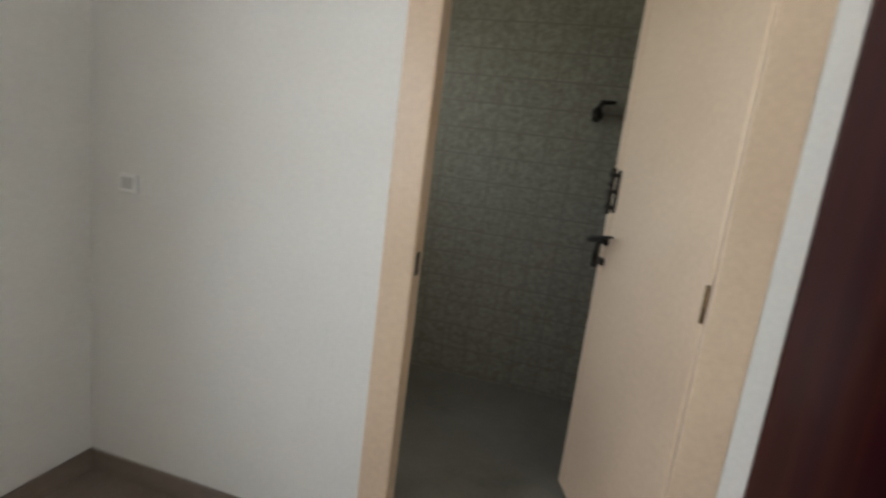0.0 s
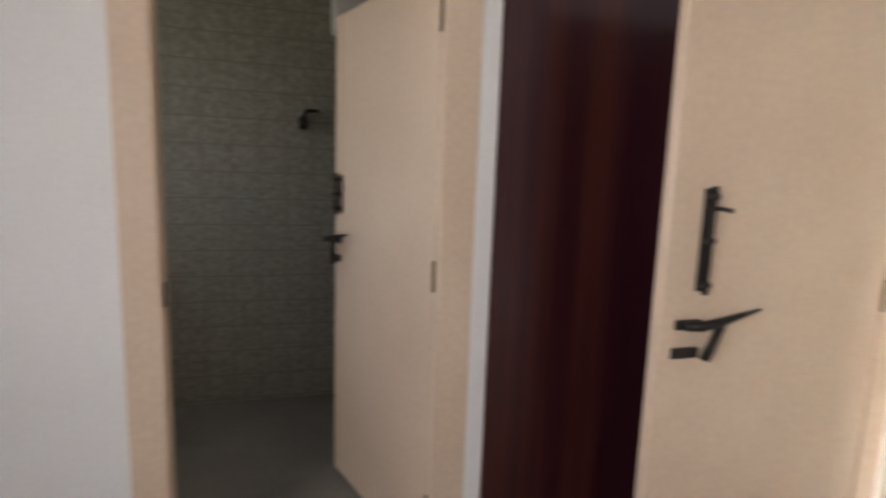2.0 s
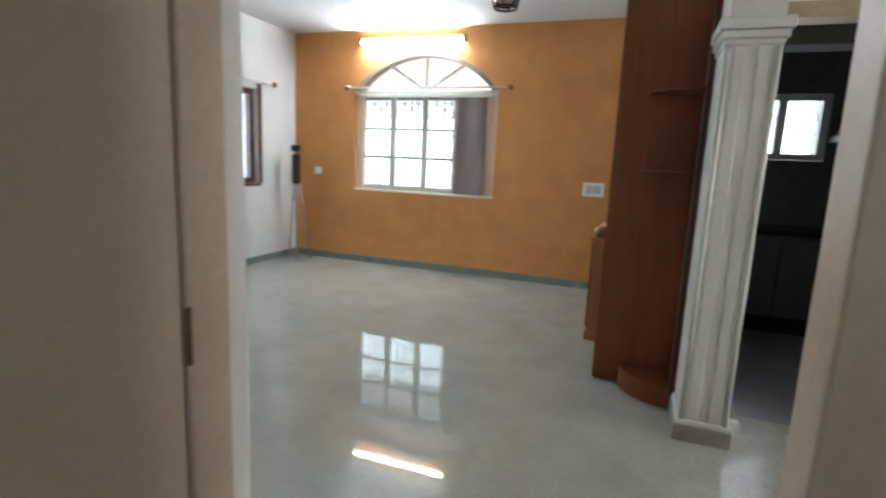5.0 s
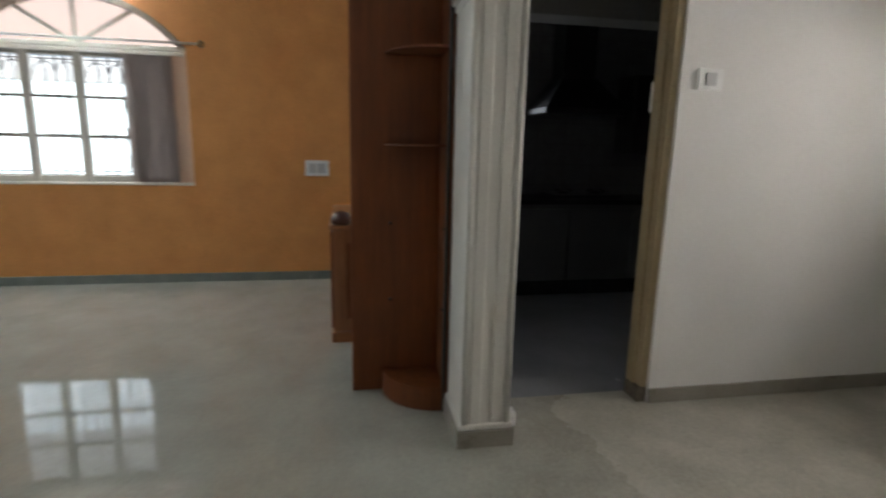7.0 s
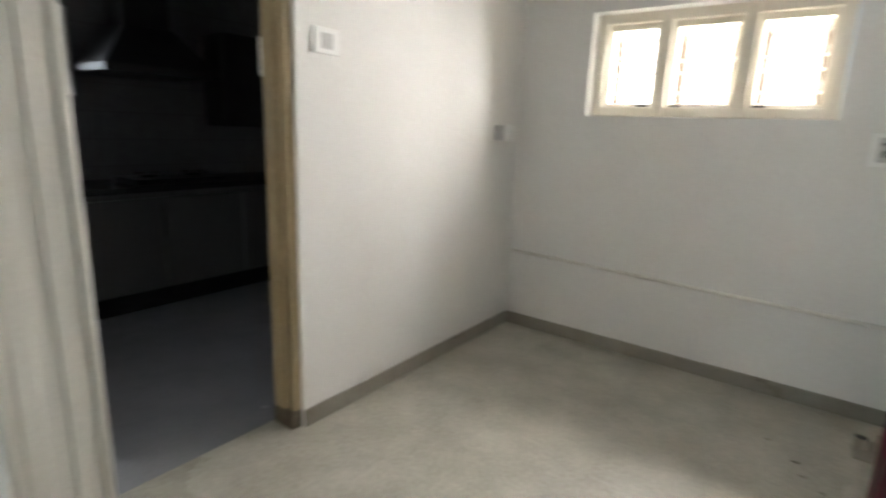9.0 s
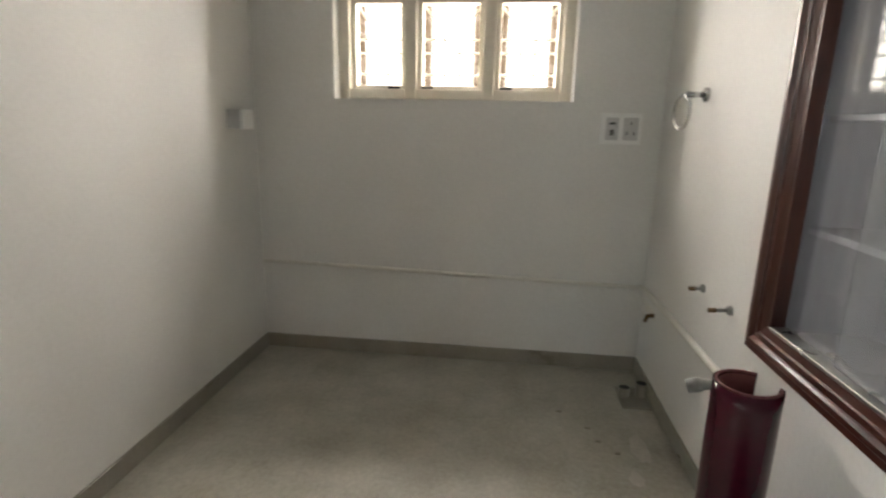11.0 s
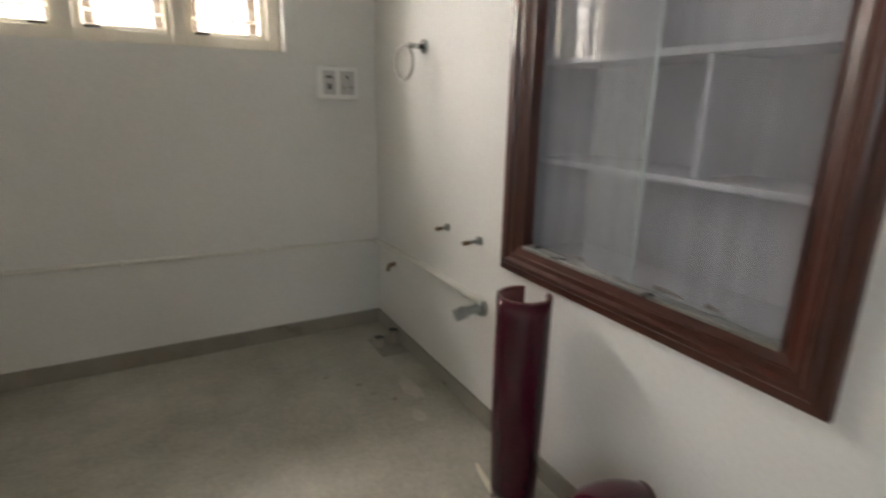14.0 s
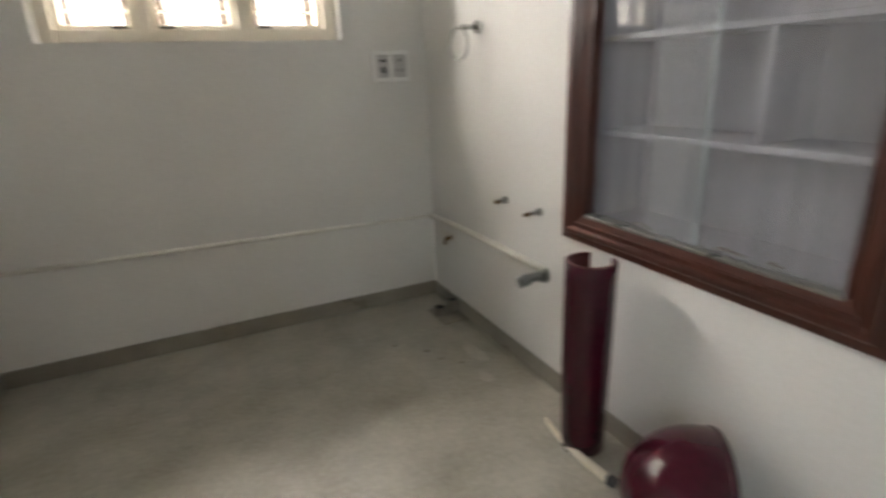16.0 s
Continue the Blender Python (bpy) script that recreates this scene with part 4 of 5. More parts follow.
# old basin parts on the floor
def pedestal():
    t = thing("basin_pedestal", "maroon glazed ceramic basin pedestal standing on the floor", "pedestal", (2.60, -1.30, 0))
    bm = bmesh.new()
    n, rows = 26, 14
    c = Vector((2.578, -1.310, 0))
    open_dir = math.atan2(-0.30, -0.95)
    span = radians(146)
    rings_o, rings_i = [], []
    for j in range(rows + 1):
        f = j / rows
        r = 0.075 + 0.003 * math.sin(math.pi * f) + 0.008 * f
        ro, ri = [], []
        for k in range(n + 1):
            a = open_dir + math.pi - span + 2 * span * k / n
            z = 0.708 * f
            ro.append(bm.verts.new(c + Vector((r * math.cos(a), r * math.sin(a), z))))
            ri.append(bm.verts.new(c + Vector(((r - 0.014) * math.cos(a), (r - 0.014) * math.sin(a), z - (0.004 if f > 0.93 else 0)))))
        rings_o.append(ro)
        rings_i.append(ri)
    lining = [[v.co.copy() for v in ring_] for ring_ in rings_i]
    for j in range(rows):
        for k in range(n):
            bm.faces.new((rings_o[j][k], rings_o[j][k + 1], rings_o[j + 1][k + 1], rings_o[j + 1][k]))
        bm.faces.new((rings_i[j][0], rings_o[j][0], rings_o[j + 1][0], rings_i[j + 1][0]))
        bm.faces.new((rings_o[j][n], rings_i[j][n], rings_i[j + 1][n], rings_o[j + 1][n]))
    for k in range(n):
        bm.faces.new((rings_o[rows][k], rings_o[rows][k + 1], rings_i[rows][k + 1], rings_i[rows][k]))
        bm.faces.new((rings_o[0][k + 1], rings_o[0][k], rings_i[0][k], rings_i[0][k + 1]))
    bmesh.ops.recalc_face_normals(bm, faces=bm.faces)
    for f in bm.faces:
        f.smooth = len(f.verts) == 4 and abs(f.normal.z) < 0.6
    part("column", bm, M_CERAMIC, t)
    inside = bmesh.new()
    lined = [[inside.verts.new(v) for v in ring_] for ring_ in lining]
    for j in range(rows):
        for k in range(n):
            inside.faces.new((lined[j][k + 1], lined[j][k], lined[j + 1][k], lined[j + 1][k + 1])).smooth = True
    part("inner_face", inside, M_CERAMIC_RAW, t, "dusty unglazed inside")
    arc = [open_dir + math.pi - span + 2 * span * k / n for k in range(n + 1)]
    # Paler rim along the top also draws the edge highlight.
    part("rim_edge", tube(bmesh.new(), [c + Vector((0.075 * math.cos(a), 0.075 * math.sin(a), 0.7085)) for a in arc], 0.0040, 8), M_CERAMIC_RAW, t, "dusty unglazed top edge, pale to draw the edge highlight")
    return t


pedestal()


def basin():
    """Oval basin standing on its rim, its underside outwards, its mouth to the wall."""
    t = thing("wash_basin", "maroon glazed oval wash basin standing on its rim by the wall", "basin", (2.62, -0.87, 0))
    out = Vector((0.66, -0.56, 0.12)).normalized()
    side = out.cross(Vector((0, 0, 1))).normalized()
    up = side.cross(out).normalized()
    rx, ry, depth = 0.222, 0.178, 0.225
    n, rows = 40, 12

    def shell(scale, lift):
        rings = []
        for j in range(rows + 1):
            f = j / rows
            w = math.cos(f * math.pi / 2) ** 1.15
            d = depth * math.sin(f * math.pi / 2) * scale + lift
            rings.append([side * (rx * w * scale * math.cos(q)) + up * (ry * w * scale * math.sin(q)) + out * d for q in [2 * math.pi * k / n for k in range(n)]])
        return rings

    centre = Vector((2.600, -0.792, 0))
    outer, inner = shell(1.0, 0.0), shell(0.93, -0.004)
    low = min(p.z for ring_ in outer for p in ring_) - 0.012
    centre.z = -low + 0.001
    bm = bmesh.new()
    vo = [[bm.verts.new(centre + p) for p in ring_] for ring_ in outer]
    vi = [[bm.verts.new(centre + p) for p in ring_] for ring_ in inner]
    for j in range(rows):
        for k in range(n):
            q = (k + 1) % n
            if j < rows - 1:
                bm.faces.new((vo[j][k], vo[j][q], vo[j + 1][q], vo[j + 1][k]))
                bm.faces.new((vi[j][q], vi[j][k], vi[j + 1][k], vi[j + 1][q]))
    bm.faces.new(vo[rows - 1])
    bm.faces.new(vi[rows - 1][::-1])
    for f in bm.faces:
        f.smooth = True
    bmesh.ops.recalc_face_normals(bm, faces=bm.faces)
    part("bowl", bm, M_CERAMIC, t)
    rim = tube(bmesh.new(), [centre + side * (rx * 0.975 * math.cos(q)) + up * (ry * 0.97 * math.sin(q)) - out * 0.004 for q in [2 * math.pi * k / 48 for k in range(49)]], 0.010, 10)
    part("rim", rim, M_CERAMIC, t)
    return t


basin()

strip = thing("plastic_pipe_piece", "cream curved plastic pipe piece lying on the floor", "pipe", (2.64, -1.3, 0))
part("tube", tube(bmesh.new(), [(2.612, -1.478, 0.010), (2.622, -1.440, 0.011), (2.634, -1.380, 0.012), (2.641, -1.300, 0.014), (2.640, -1.210, 0.016), (2.631, -1.110, 0.017)], [0.006, 0.009, 0.011, 0.013, 0.015, 0.016], 12), M_STRIP, strip)
part("end_cap", tube(bmesh.new(), [(2.6315, -1.1115, 0.020), (2.6285, -1.086, 0.020)], [0.0195, 0.0185], 12), M_DARK, strip, "dark rubber end cap")
hose = thing("hose", "thin yellowed plastic hose curled on the floor", "hose", (2.8, -1.07, 0))
part("tube", tube(bmesh.new(), [(2.685, -1.02, 0.024), (2.735, -1.075, 0.012), (2.80, -1.10, 0.008), (2.87, -1.09, 0.007), (2.93, -1.04, 0.007), (2.96, -0.97, 0.007), (2.93, -0.90, 0.007)], 0.0045, 8), M_STRIP, hose)


# ---------- kitchen ----------
counter = thing("kitchen_counter", "black granite kitchen worktop on dark grey cabinets", "counter", (6.95, -1.8, 0))
part("worktop", boxed(6.62, KX - 0.002, -3.3, -0.13, 0.865, 0.905, bevel=0.006, seg=2), M_GRANITE, counter)
part("plinth", boxed(6.74, KX - 0.01, -3.3, -0.13, 0.0, 0.16), M_GRANITE, counter)
for k in range(5):
    y1 = -0.135 - 0.63 * k
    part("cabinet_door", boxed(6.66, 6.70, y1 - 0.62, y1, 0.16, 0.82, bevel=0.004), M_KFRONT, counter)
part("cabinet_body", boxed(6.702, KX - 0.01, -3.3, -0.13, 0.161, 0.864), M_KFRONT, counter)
hob = thing("gas_hob", "dark enamelled gas hob on the granite worktop", "hob", (6.92, -1.55, 0.905))
part("tray", boxed(6.70, 7.08, -1.90, -1.25, 0.905, 0.945, bevel=0.008, seg=2), M_HOOD, hob)
for y in (-1.74, -1.41):
    part("burner", tube(bmesh.new(), [(6.89, y, 0.945), (6.89, y, 0.965)], [0.06, 0.045], 16), M_BLACK, hob)
    pan = bmesh.new()
    for q in range(4):
        a = q * math.pi / 2 + 0.4
        tube(pan, [(6.89 + 0.03 * math.cos(a), y + 0.03 * math.sin(a), 0.975), (6.89 + 0.10 * math.cos(a), y + 0.10 * math.sin(a), 0.975), (6.89 + 0.10 * math.cos(a), y + 0.10 * math.sin(a), 0.945)], 0.006, 6)
    part("pan_support", pan, M_BLACK, hob)

hood = thing("cooker_hood", "dark pyramid cooker hood with a square chimney", "cooker hood", (7.0, -1.55, 1.66))
part("rim", boxed(6.72, KX - 0.002, -1.93, -1.13, 1.660, 1.715, bevel=0.005), M_HOOD, hood)
pb = bmesh.new()
lo = [pb.verts.new(p) for p in ((6.74, -1.91, 1.716), (KX - 0.004, -1.91, 1.716), (KX - 0.004, -1.15, 1.716), (6.74, -1.15, 1.716))]
hi = [pb.verts.new(p) for p in ((6.95, -1.70, 1.99), (KX - 0.004, -1.70, 1.99), (KX - 0.004, -1.36, 1.99), (6.95, -1.36, 1.99))]
for k in range(4):
    pb.faces.new((lo[k], lo[(k + 1) % 4], hi[(k + 1) % 4], hi[k]))
pb.faces.new(lo[::-1])
pb.faces.new(hi)
part("canopy", pb, M_HOOD, hood)
part("chimney", boxed(6.96, KX - 0.005, -1.69, -1.37, 1.991, TOP, bevel=0.004), M_HOOD, hood)

cab = thing("wall_cabinet", "dark wall cabinet in the kitchen", "cabinet", (6.5, -2.0, 1.3))
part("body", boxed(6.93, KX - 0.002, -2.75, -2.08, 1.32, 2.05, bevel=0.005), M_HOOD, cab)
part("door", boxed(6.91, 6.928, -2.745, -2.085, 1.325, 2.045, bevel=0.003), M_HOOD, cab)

kwin = thing("window_2", "small white kitchen window with a grille", "window", (KX, -0.75, KW_Z0), kind="structure")
for a, b in ((KW_Y0 + 0.003, KW_Y0 + 0.07), (-0.785, -0.715), (KW_Y1 - 0.07, KW_Y1 - 0.003)):
    part("stile", boxed(KX - 0.012, KX + 0.06, a, b, KW_Z0 + 0.003, KW_Z1 - 0.003, bevel=0.004), M_WALL, kwin)
for a, b in ((KW_Y0 + 0.07, -0.785), (-0.715, KW_Y1 - 0.07)):
    for c, d in ((KW_Z0 + 0.003, KW_Z0 + 0.06), (KW_Z1 - 0.06, KW_Z1 - 0.003)):
        part("rail", boxed(KX - 0.010, KX + 0.058, a, b, c, d, bevel=0.004), M_WALL, kwin)
    m_ = (a + b) / 2
    gb = bmesh.new()
    tube(gb, [(KX + 0.08, m_ + (b - a) / 2 * math.cos(q), 1.86 + 0.12 * math.sin(q)) for q in [math.pi * k / 12 for k in range(13)]], 0.006, 6)
    tube(gb, [(KX + 0.08, a, 1.74), (KX + 0.08, b, 1.74)], 0.005, 6)
    part("grille", gb, M_BLACK, kwin)
    pane_ = part("pane", boxed(KX + 0.090, KX + 0.094, a, b, KW_Z0 + 0.03, KW_Z1 - 0.03), M_GLASS, kwin)
    pane_.visible_shadow = False


# ---------- hall ----------
def hall_window():
    t = thing("window_3", "arched hall window with barred lights and a fanlight", "window", (XO + 0.1, _c, OW_Z0), kind="structure")
    x0, x1 = XO + 0.075, XO + 0.140
    z0, z1 = OW_Z0 + 0.003, OW_ZS - 0.03
    part("sill", boxed(XO - 0.012, x1, OW_Y0 + 0.004, OW_Y1 - 0.004, OW_Z0 + 0.001, OW_Z0 + 0.022, bevel=0.004), M_IVORY, t)
    for a, b in ((3.765, 3.866), (2.008, 2.190)):
        part("outer_stile", boxed(x0 - 0.02, x1, a, b, z0 + 0.02, z1, bevel=0.005, seg=2), M_PEACH, t, "pale peach painted outer stile")
    for a, b in ((3.335, 3.405), (2.905, 2.975), (2.455, 2.525)):
        part("mullion", boxed(x0, x1, a, b, z0 + 0.02, z1, bevel=0.005, seg=2), M_CASE, t)
        part("casement_edge", boxed(x0 - 0.022, x0 - 0.001, a - 0.012, a + 0.020, z0 + 0.02, z1, bevel=0.004), M_CASE, t)
    lights = [(3.405, 3.765), (2.975, 3.335), (2.525, 2.905), (2.190, 2.455)]
    for a, b in lights:
        part("rail", boxed(x0 + 0.002, x1 - 0.002, a, b, z0 + 0.02, z0 + 0.075, bevel=0.004), M_CASE, t)
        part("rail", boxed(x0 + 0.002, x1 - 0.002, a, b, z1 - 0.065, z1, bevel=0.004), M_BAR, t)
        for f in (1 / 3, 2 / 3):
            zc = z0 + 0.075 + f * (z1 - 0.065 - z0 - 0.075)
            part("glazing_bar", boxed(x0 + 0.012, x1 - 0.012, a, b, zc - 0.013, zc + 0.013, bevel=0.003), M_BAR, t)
        for k in range(3):
            za = z0 + 0.075 + k / 3 * (z1 - 0.14 - z0) + 0.013
            zb = z0 + 0.075 + (k + 1) / 3 * (z1 - 0.14 - z0) - 0.013
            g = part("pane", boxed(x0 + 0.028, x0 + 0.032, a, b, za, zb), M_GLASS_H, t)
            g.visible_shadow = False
        gr = bmesh.new()
        for k in range(4):
            z = z0 + 0.11 + k * (z1 - z0 - 0.2) / 3
            tube(gr, [(x1 + 0.03, a, z), (x1 + 0.03, b, z)], 0.006, 6)
        for f in (0.25, 0.5, 0.75):
            w = 0.014 if f != 0.5 else 0.0
            tube(gr, [(x1 + 0.03, a + f * (b - a) + w * math.sin(k * 1.2), z0 + (z1 - z0) * k / 24) for k in range(25)], 0.0085, 6)
        for dy in (-1, 1):
            tube(gr, [(x1 + 0.03, (a + b) / 2 + dy * (b - a) * 0.25 + (b - a) * 0.25 * math.cos(q), z1 - 0.24 + 0.13 * math.sin(q)) for q in [math.pi * k / 12 for k in range(13)]], 0.006, 6)
        part("grille", gr, M_BLACK, t, "thin iron grille")
    part("transom", boxed(x0 - 0.06, x1, OW_Y0 + 0.004, OW_Y1 - 0.004, z1 + 0.001, OW_ZS + 0.012, bevel=0.006, seg=2), M_IVORY, t)
    # arch rim and fan bars
    rim = bmesh.new()
    ang = math.asin(min(1, _w / ARC_R))
    n = 36
    for k in range(n):
        q0, q1 = -ang + 2 * ang * k / n, -ang + 2 * ang * (k + 1) / n
        v = []
        for q in (q0, q1):
            for r in (ARC_R - 0.002, ARC_R - 0.055):
                for x in (XO - 0.014, x1):
                    v.append(rim.verts.new((x, _c + r * math.sin(q), max(OW_ZS + 0.012, ARC_Z + r * math.cos(q)))))
        for f in ((0, 1, 5, 4), (2, 6, 7, 3), (0, 4, 6, 2), (1, 3, 7, 5)):
            rim.faces.new([v[i] for i in f])
    bmesh.ops.remove_doubles(rim, verts=rim.verts, dist=1e-4)
    bmesh.ops.recalc_face_normals(rim, faces=rim.faces)
    part("arch_rim", rim, M_BRASS_PAINT, t, "grey-brown painted arch rim")
    for deg in (-58, 0, 58):
        q = radians(deg)
        base = Vector((x0 + 0.03, _c, OW_ZS + 0.012))
        tip_r = 0.0
        while tip_r < 1.2:
            y, z = _c + tip_r * math.sin(q), base.z + tip_r * math.cos(q)
            if z > arch_z(y, 0.05) or abs(y - _c) > _w - 0.05:
                break
            tip_r += 0.01
        part("fan_bar", tube(bmesh.new(), [base, (base.x, _c + tip_r * math.sin(q), base.z + tip_r * math.cos(q))], 0.018, 8), M_IVORY, t)
    ys = [OW_Y0 + 0.03 + (OW_Y1 - OW_Y0 - 0.06) * k / 24 for k in range(25)]
    edge = [(y, max(OW_ZS + 0.016, arch_z(y, 0.03))) for y in ys] + [(ys[-1], OW_ZS + 0.0125), (ys[0], OW_ZS + 0.0125)]
    fan = extrude_profile(bmesh.new(), edge, (x0 + 0.028, 0, 0), 0.004, "x")
    g = part("fanlight_glass", fan, M_FROST, t, "pinkish frosted fanlight glass")
    g.visible_shadow = False


M_BRASS_PAINT = surface("grey_brown_paint", (0.24, 0.19, 0.14), (0.34, 0.28, 0.21), 4, 60, 0.5, 0.15)
hall_window()

blind = thing("window_blind", "bunched grey-brown vertical blind slats", "blind", (XO + 0.03, 2.28, OW_Z0))
part("head_rail", boxed(XO + 0.012, XO + 0.052, 2.03, 3.80, 2.098, 2.130, bevel=0.004), M_IVORY, blind)
for k in range(9):
    y = 2.172 + k * 0.043
    sb = bmesh.new()
    x = XO + 0.030
    a = radians(28 + 5 * math.sin(k * 2.1))
    prof = [(-0.042, 0.0), (-0.02, 0.004), (0.0, 0.005), (0.02, 0.004), (0.042, 0.0)]
    va, vb = [], []
    for u, w in prof:
        px, py = x + u * math.sin(a) + w * math.cos(a), y + u * math.cos(a) - w * math.sin(a)
        va.append(sb.verts.new((px, py, OW_Z0 + 0.03)))
        vb.append(sb.verts.new((px, py, 2.097)))
    for i in range(4):
        sb.faces.new((va[i], va[i + 1], vb[i + 1], vb[i]))
    bmesh.ops.solidify(sb, geom=sb.faces[:], thickness=0.0012)
    part("slat", sb, M_BLIND, blind)


def curtain_rod(a, b, name_label):
    t = thing("curtain_rod", name_label, "curtain rod", ((a[0] + b[0]) / 2, (a[1] + b[1]) / 2, a[2]))
    A, B = Vector(a), Vector(b)
    d = (B - A).normalized()
    part("rod", tube(bmesh.new(), [A, B], 0.011, 10), M_RODWHITE, t)
    for e, s in ((A, -1), (B, 1)):
        part("finial", tube(bmesh.new(), [e + d * s * o for o in (-0.005, 0.008, 0.02, 0.04, 0.055, 0.066)], [0.012, 0.022, 0.03, 0.034, 0.024, 0.006], 12), M_BRASS, t, "dark turned finial")
    return t


r1 = curtain_rod((XO - 0.085, 1.885, 2.195), (XO - 0.085, 3.900, 2.195), "white curtain rod with dark finials above the window")
for y in (1.97, 3.83):
    part("bracket", tube(bmesh.new(), [(XO, y, 2.195), (XO - 0.085, y, 2.195)], 0.008, 8), M_BRASS, r1)
r2 = curtain_rod((5.55, YL - 0.085, 2.175), (6.98, YL - 0.085, 2.175), "white curtain rod with dark finials on the side wall")
for x in (5.62, 6.90):
    part("bracket", tube(bmesh.new(), [(x, YL, 2.175), (x, YL - 0.085, 2.175)], 0.008, 8), M_BRASS, r2)

# tube light above the arch
tl = thing("tube_light", "lit fluorescent tube light on the orange wall", "tube light", (XO, 3.08, 2.735))
part("batten", boxed(XO - 0.035, XO, 2.46, 3.74, 2.745, 2.785, bevel=0.005), M_SWITCH, tl)
for y0, y1 in ((2.410, 2.455), (3.745, 3.790)):
    part("end_cap", boxed(XO - 0.070, XO, y0, y1, 2.700, 2.790, bevel=0.006, seg=2), M_BRASS, tl, "dark end holder")
part("tube", tube(bmesh.new(), [(XO - 0.055, 2.456, 2.728), (XO - 0.055, 3.744, 2.728)], 0.014, 12), M_TUBE, tl, "glowing white tube")

plate("wall_socket", 0.760, 0.985, 1.040, 1.190, XO, -1, "y", "white switchboard with grey modules on the orange wall", [(0.15, 0.5, 0.2, 0.8, M_SWITCH_G, "switch_module"), (0.55, 0.85, 0.2, 0.8, M_SWITCH_G, "socket")], 0.016, "switchboard")
plate("wall_socket", 4.355, 4.455, 1.115, 1.205, XO, -1, "y", "small white socket plate on the orange wall", [(0.25, 0.75, 0.2, 0.8, M_SWITCH, "socket")], 0.012, "socket")

# side window with a dark frame
sw = thing("window_4", "side window with a dark maroon wooden frame", "window", (6.25, YL, SW_Z0), kind="structure")
for a, b in ((SW_X0 + 0.003, SW_X0 + 0.07), (6.215, 6.285), (SW_X1 - 0.07, SW_X1 - 0.003)):
    part("stile", boxed(a, b, YL + 0.05, YL + 0.13, SW_Z0 + 0.003, SW_Z1 - 0.003, bevel=0.005), M_CUPFRAME, sw)
for a, b in ((SW_X0 + 0.07, 6.215), (6.285, SW_X1 - 0.07)):
    part("rail", boxed(a, b, YL + 0.052, YL + 0.128, SW_Z0 + 0.003, SW_Z0 + 0.07, bevel=0.005), M_CUPFRAME, sw)
    part("rail", boxed(a, b, YL + 0.052, YL + 0.128, SW_Z1 - 0.07, SW_Z1 - 0.003, bevel=0.005), M_CUPFRAME, sw)
    gb = bmesh.new()
    for z in (1.3, 1.55, 1.8):
        tube(gb, [(a, YL + 0.15, z), (b, YL + 0.15, z)], 0.005, 6)
    m_ = (a + b) / 2
    tube(gb, [(m_ + (b - a) / 2 * math.cos(q), YL + 0.15, 1.88 + 0.14 * math.sin(q)) for q in [math.pi * k / 12 for k in range(13)]], 0.006, 6)
    part("grille", gb, M_BLACK, sw)
    pane_ = part("pane", boxed(a - 0.01, b + 0.01, YL + 0.170, YL + 0.174, SW_Z0 + 0.03, SW_Z1 - 0.03), M_GLASS, sw)
    pane_.visible_shadow = False
part("sill", boxed(SW_X0 - 0.03, SW_X1 + 0.03, YL - 0.02, YL + 0.05, SW_Z0 - 0.03, SW_Z0 + 0.002, bevel=0.005), M_CUPFRAME, sw)
part("architrave", boxed(SW_X1 + 0.001, SW_X1 + 0.06, YL - 0.02, YL, SW_Z0 + 0.003, SW_Z1 + 0.06, bevel=0.004), M_CUPFRAME, sw)

# folded black stand in the corner
st = thing("tripod_stand", "black folded tripod stand leaning in the corner", "tripod", (7.22, 4.52, 0))
for dx, dy in ((-0.13, -0.10), (0.14, -0.12), (0.02, 0.13)):
    part("leg", tube(bmesh.new(), [(7.22 + dx, 4.52 + dy, 0.004), (7.22 + dx * 0.25, 4.52 + dy * 0.25, 0.98)], [0.011, 0.013], 8), M_STEEL, st)
part("column", tube(bmesh.new(), [(7.22, 4.52, 0.55), (7.22, 4.52, 1.40)], 0.016, 10), M_BLACK, st)
part("head", boxed(7.17, 7.27, 4.48, 4.56, 1.39, 1.47, bevel=0.012, seg=2), M_BLACK, st)
part("bundle", boxed(7.165, 7.265, 4.475, 4.555, 0.98, 1.36, bevel=0.03, seg=3), M_BLACK, st, "folded black upper section")

# hanging lantern
ln = thing("pendant_lantern", "black iron pendant lantern hanging from the ceiling", "pendant lamp", (5.6, 1.47, TOP))
part("canopy", tube(bmesh.new(), [(5.6, 1.47, TOP), (5.6, 1.47, TOP - 0.02), (5.6, 1.47, TOP - 0.04)], [0.05, 0.05, 0.02], 16), M_BLACK, ln)
part("stem", tube(bmesh.new(), [(5.6, 1.47, TOP - 0.03), (5.6, 1.47, 2.72)], 0.007, 8), M_BLACK, ln)
part("cap", tube(bmesh.new(), [(5.6, 1.47, 2.74), (5.6, 1.47, 2.72), (5.6, 1.47, 2.66)], [0.02, 0.05, 0.125], 6), M_BLACK, ln)
for k in range(6):
    a = 2 * math.pi * k / 6
    part("bar", tube(bmesh.new(), [(5.6 + 0.12 * math.cos(a), 1.47 + 0.12 * math.sin(a), 2.665), (5.6 + 0.085 * math.cos(a), 1.47 + 0.085 * math.sin(a), 2.50)], 0.009, 6), M_BLACK, ln)
part("lower_ring", tube(bmesh.new(), [(5.6 + 0.085 * math.cos(2 * math.pi * k / 18), 1.47 + 0.085 * math.sin(2 * math.pi * k / 18), 2.50) for k in range(19)], 0.010, 6), M_BLACK, ln)
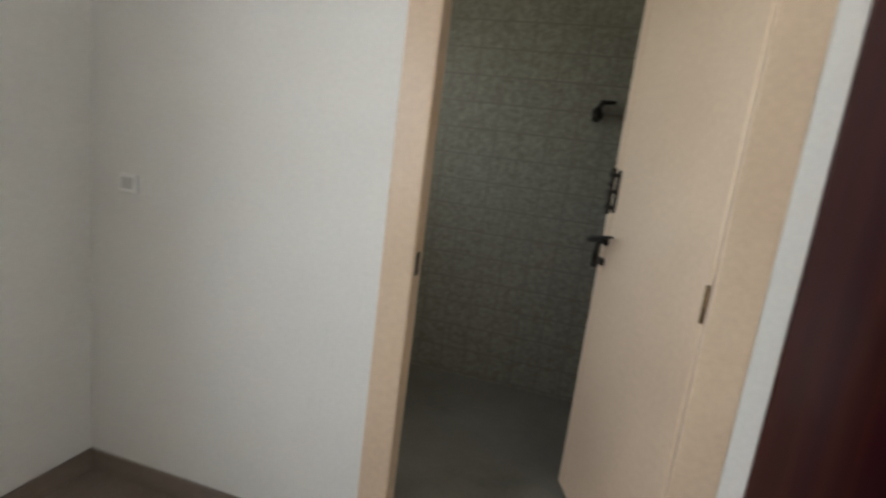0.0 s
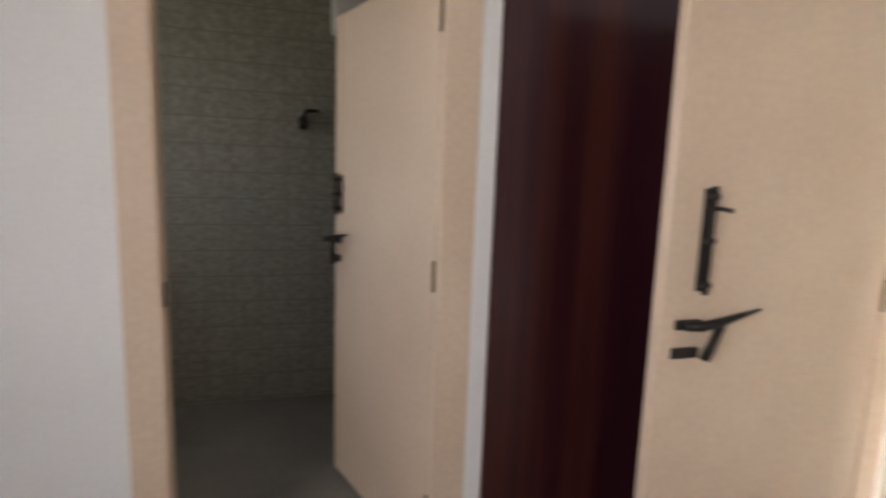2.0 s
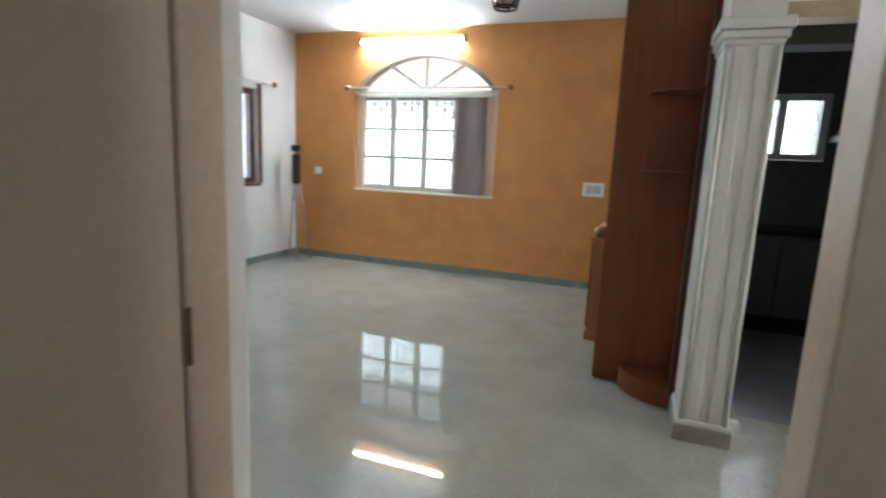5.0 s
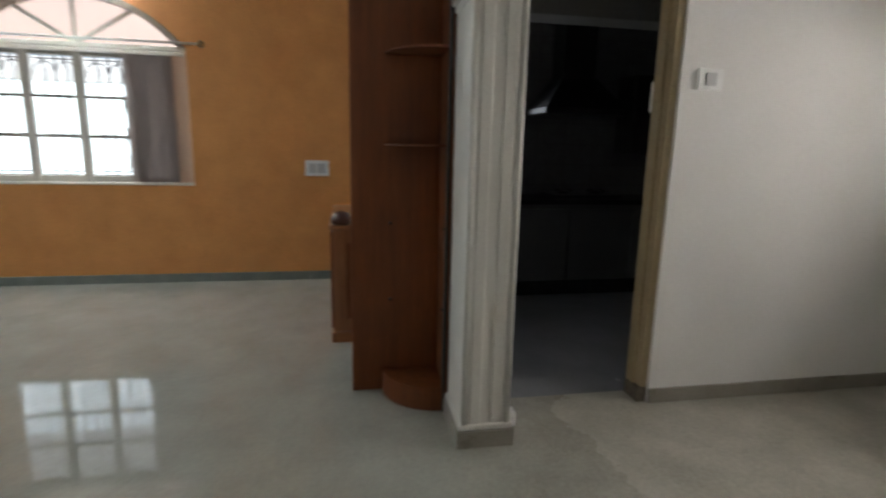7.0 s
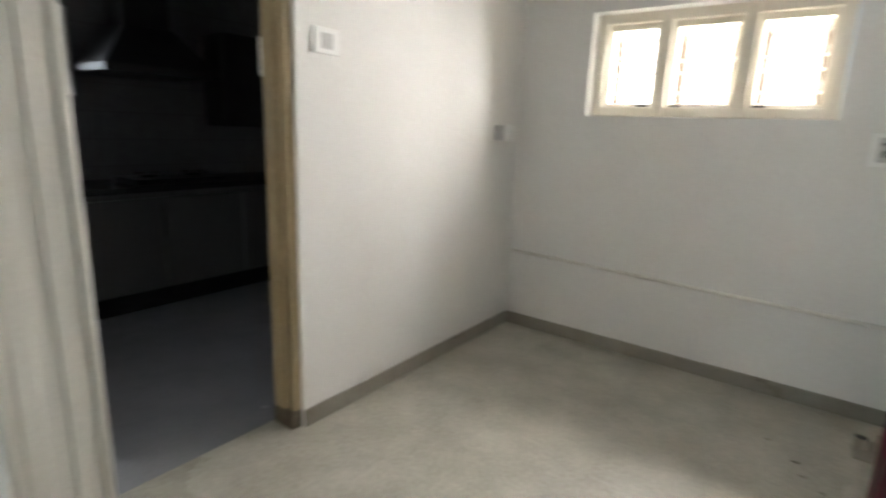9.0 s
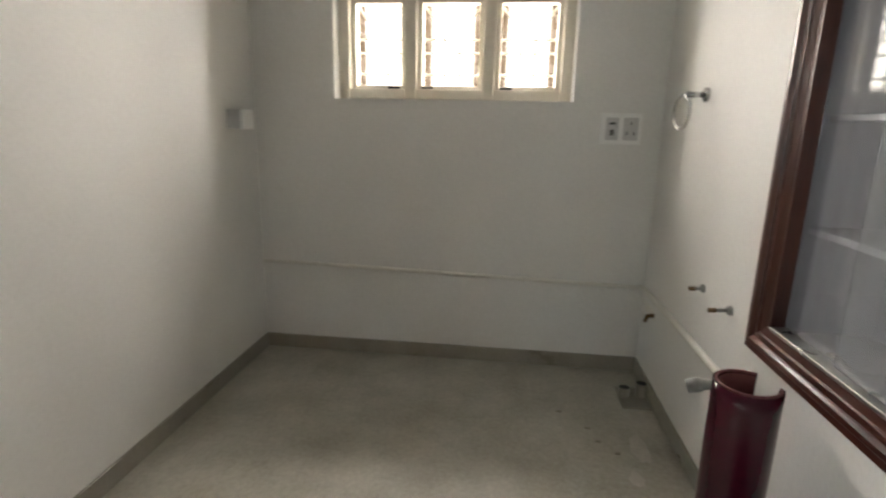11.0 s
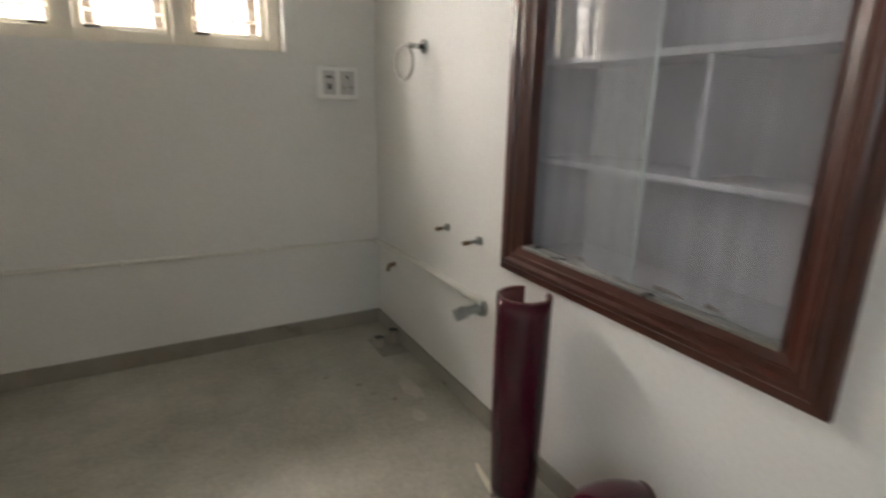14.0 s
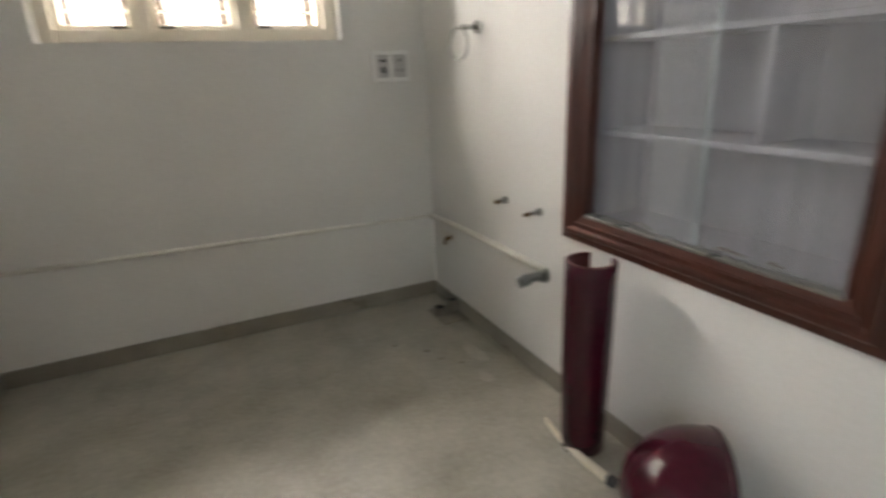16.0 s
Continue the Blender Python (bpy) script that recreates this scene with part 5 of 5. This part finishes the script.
part("shade", tube(bmesh.new(), [(5.6, 1.47, 2.655), (5.6, 1.47, 2.51)], [0.105, 0.072], 6), M_FROST, ln, "pale glass shade")

# teak wall unit: tall end panel with quarter-round shelves, and a low cabinet
unit = thing("corner_shelf_unit", "tall reddish teak end panel with quarter-round corner shelves", "shelf unit", (4.9, 0.3, 0))
PT = 2.36
part("side_panel", boxed(5.005, 5.035, 0.092, 0.575, 0, PT, bevel=0.004), M_TEAK, unit)
part("back_panel", boxed(4.715, 5.003, 0.092, 0.112, 0, PT, bevel=0.003), M_TEAK, unit)


# Black strip stands in for the shadowed gap between unit and pillar.
part("gap_shade", boxed(4.702, 4.738, 0.1125, 0.126, 0, PT, bevel=0.002), M_DARK, unit, "black strip drawn for the shaded gap at the pillar")


def quarter(z0, z1, r, rb=0.0):
    bm = bmesh.new()
    n = 14
    pts = [(5.004, 0.113)] + [(5.004 - r * math.sin(q) * 0.96, 0.113 + r * math.cos(q)) for q in [math.pi / 2 * k / n for k in range(n + 1)]]
    lo_ = [bm.verts.new((x, y, z0)) for x, y in pts]
    hi_ = [bm.verts.new((x, y, z1)) for x, y in pts]
    for k in range(len(pts)):
        q = (k + 1) % len(pts)
        bm.faces.new((lo_[k], lo_[q], hi_[q], hi_[k]))
    bm.faces.new(lo_[::-1])
    bm.faces.new(hi_)
    bmesh.ops.recalc_face_normals(bm, faces=bm.faces)
    return bm


part("plinth", quarter(0.0, 0.125, 0.300), M_TEAK, unit)
for z in (1.352, 1.800):
    part("shelf", quarter(z, z + 0.008, 0.285), M_TEAK, unit)
for z in (0.530, 0.948):
    for (sx, sy) in ((5.004, 0.37),):
        part("shelf_stud", tube(bmesh.new(), [(sx, sy, z), (sx - 0.018, sy, z)], 0.008, 8), M_BLACK, unit)
    part("shelf_stud", tube(bmesh.new(), [(4.78, 0.112, z), (4.78, 0.128, z)], 0.008, 8), M_BLACK, unit)

low = thing("low_cabinet", "low reddish teak cabinet with a panelled end", "cabinet", (6.3, 0.4, 0))
part("body", boxed(5.765, 6.95, 0.092, 0.690, 0.05, 0.790, bevel=0.004), M_TEAK, low)
part("plinth", boxed(5.745, 6.95, 0.092, 0.705, 0, 0.075, bevel=0.006), M_TEAK_EDGE, low)
part("top", boxed(5.735, 6.97, 0.092, 0.712, 0.791, 0.825, bevel=0.010, seg=2), M_TEAK_EDGE, low, "paler moulded top")
for a, b, c, d in ((0.60, 0.690, 0.08, 0.79), (0.11, 0.19, 0.08, 0.79), (0.19, 0.60, 0.08, 0.17), (0.19, 0.60, 0.70, 0.79)):
    part("panel_moulding", boxed(5.752, 5.764, a + 0.001, b - 0.001, c, d, bevel=0.004), M_TEAK_EDGE, low)
for k in range(3):
    part("door", boxed(5.80 + 0.385 * k, 6.17 + 0.385 * k, 0.691, 0.708, 0.09, 0.77, bevel=0.004), M_TEAK, low)
orn = thing("wooden_ornament", "dark turned wooden ornament on the low cabinet", "ornament", (5.80, 0.64, 0.825))
part("body", tube(bmesh.new(), [(5.80, 0.635, 0.825), (5.80, 0.635, 0.84), (5.80, 0.635, 0.87), (5.80, 0.635, 0.90), (5.80, 0.635, 0.915)], [0.055, 0.065, 0.068, 0.05, 0.012], 18), M_CUPFRAME, orn)


# ---------- loose dirt ----------
def chip(name, label, category, place, size, material, seed):
    """A small broken lump lying where it fell."""
    rnd = random.Random(seed)
    bm = bmesh.new()
    bmesh.ops.create_icosphere(bm, subdivisions=2, radius=1.0)
    for v in bm.verts:
        k = 0.75 + 0.5 * rnd.random()
        v.co = Vector((v.co.x * size[0] * k, v.co.y * size[1] * k, max(-0.001, v.co.z * size[2] * k)))
        v.co += Vector(place)
    t = thing(name, label, category, place)
    part("lump", bm, material, t)


for k, (x, y) in enumerate(((2.80, -2.20), (2.77, -2.10), (2.70, -2.02), (2.92, -2.33))):
    chip("cement_chip", "small grey chip of cement on the dusty floor", "debris", (x, y, 0.001), (0.014, 0.009, 0.006), M_SKIRT, k)
for k, (y, w) in enumerate(((-1.30, 0.05), (-0.98, 0.06), (-0.86, 0.03))):
    chip("dust_heap", "little heap of brown dust inside the cupboard", "debris", (2.375, y, CUP_Z0 + 0.015), (0.022, w, 0.022), M_DUST, 10 + k)
for k, (x, y, w, d) in enumerate(((2.56, -2.36, 0.05, 0.09), (2.60, -2.08, 0.035, 0.11), (2.66, -1.86, 0.03, 0.05))):
    chip("cement_smear", "thin pale smear of dried cement on the floor", "debris", (x, y, 0.0012), (w, d, 0.0015), M_CEMENT, 30 + k)
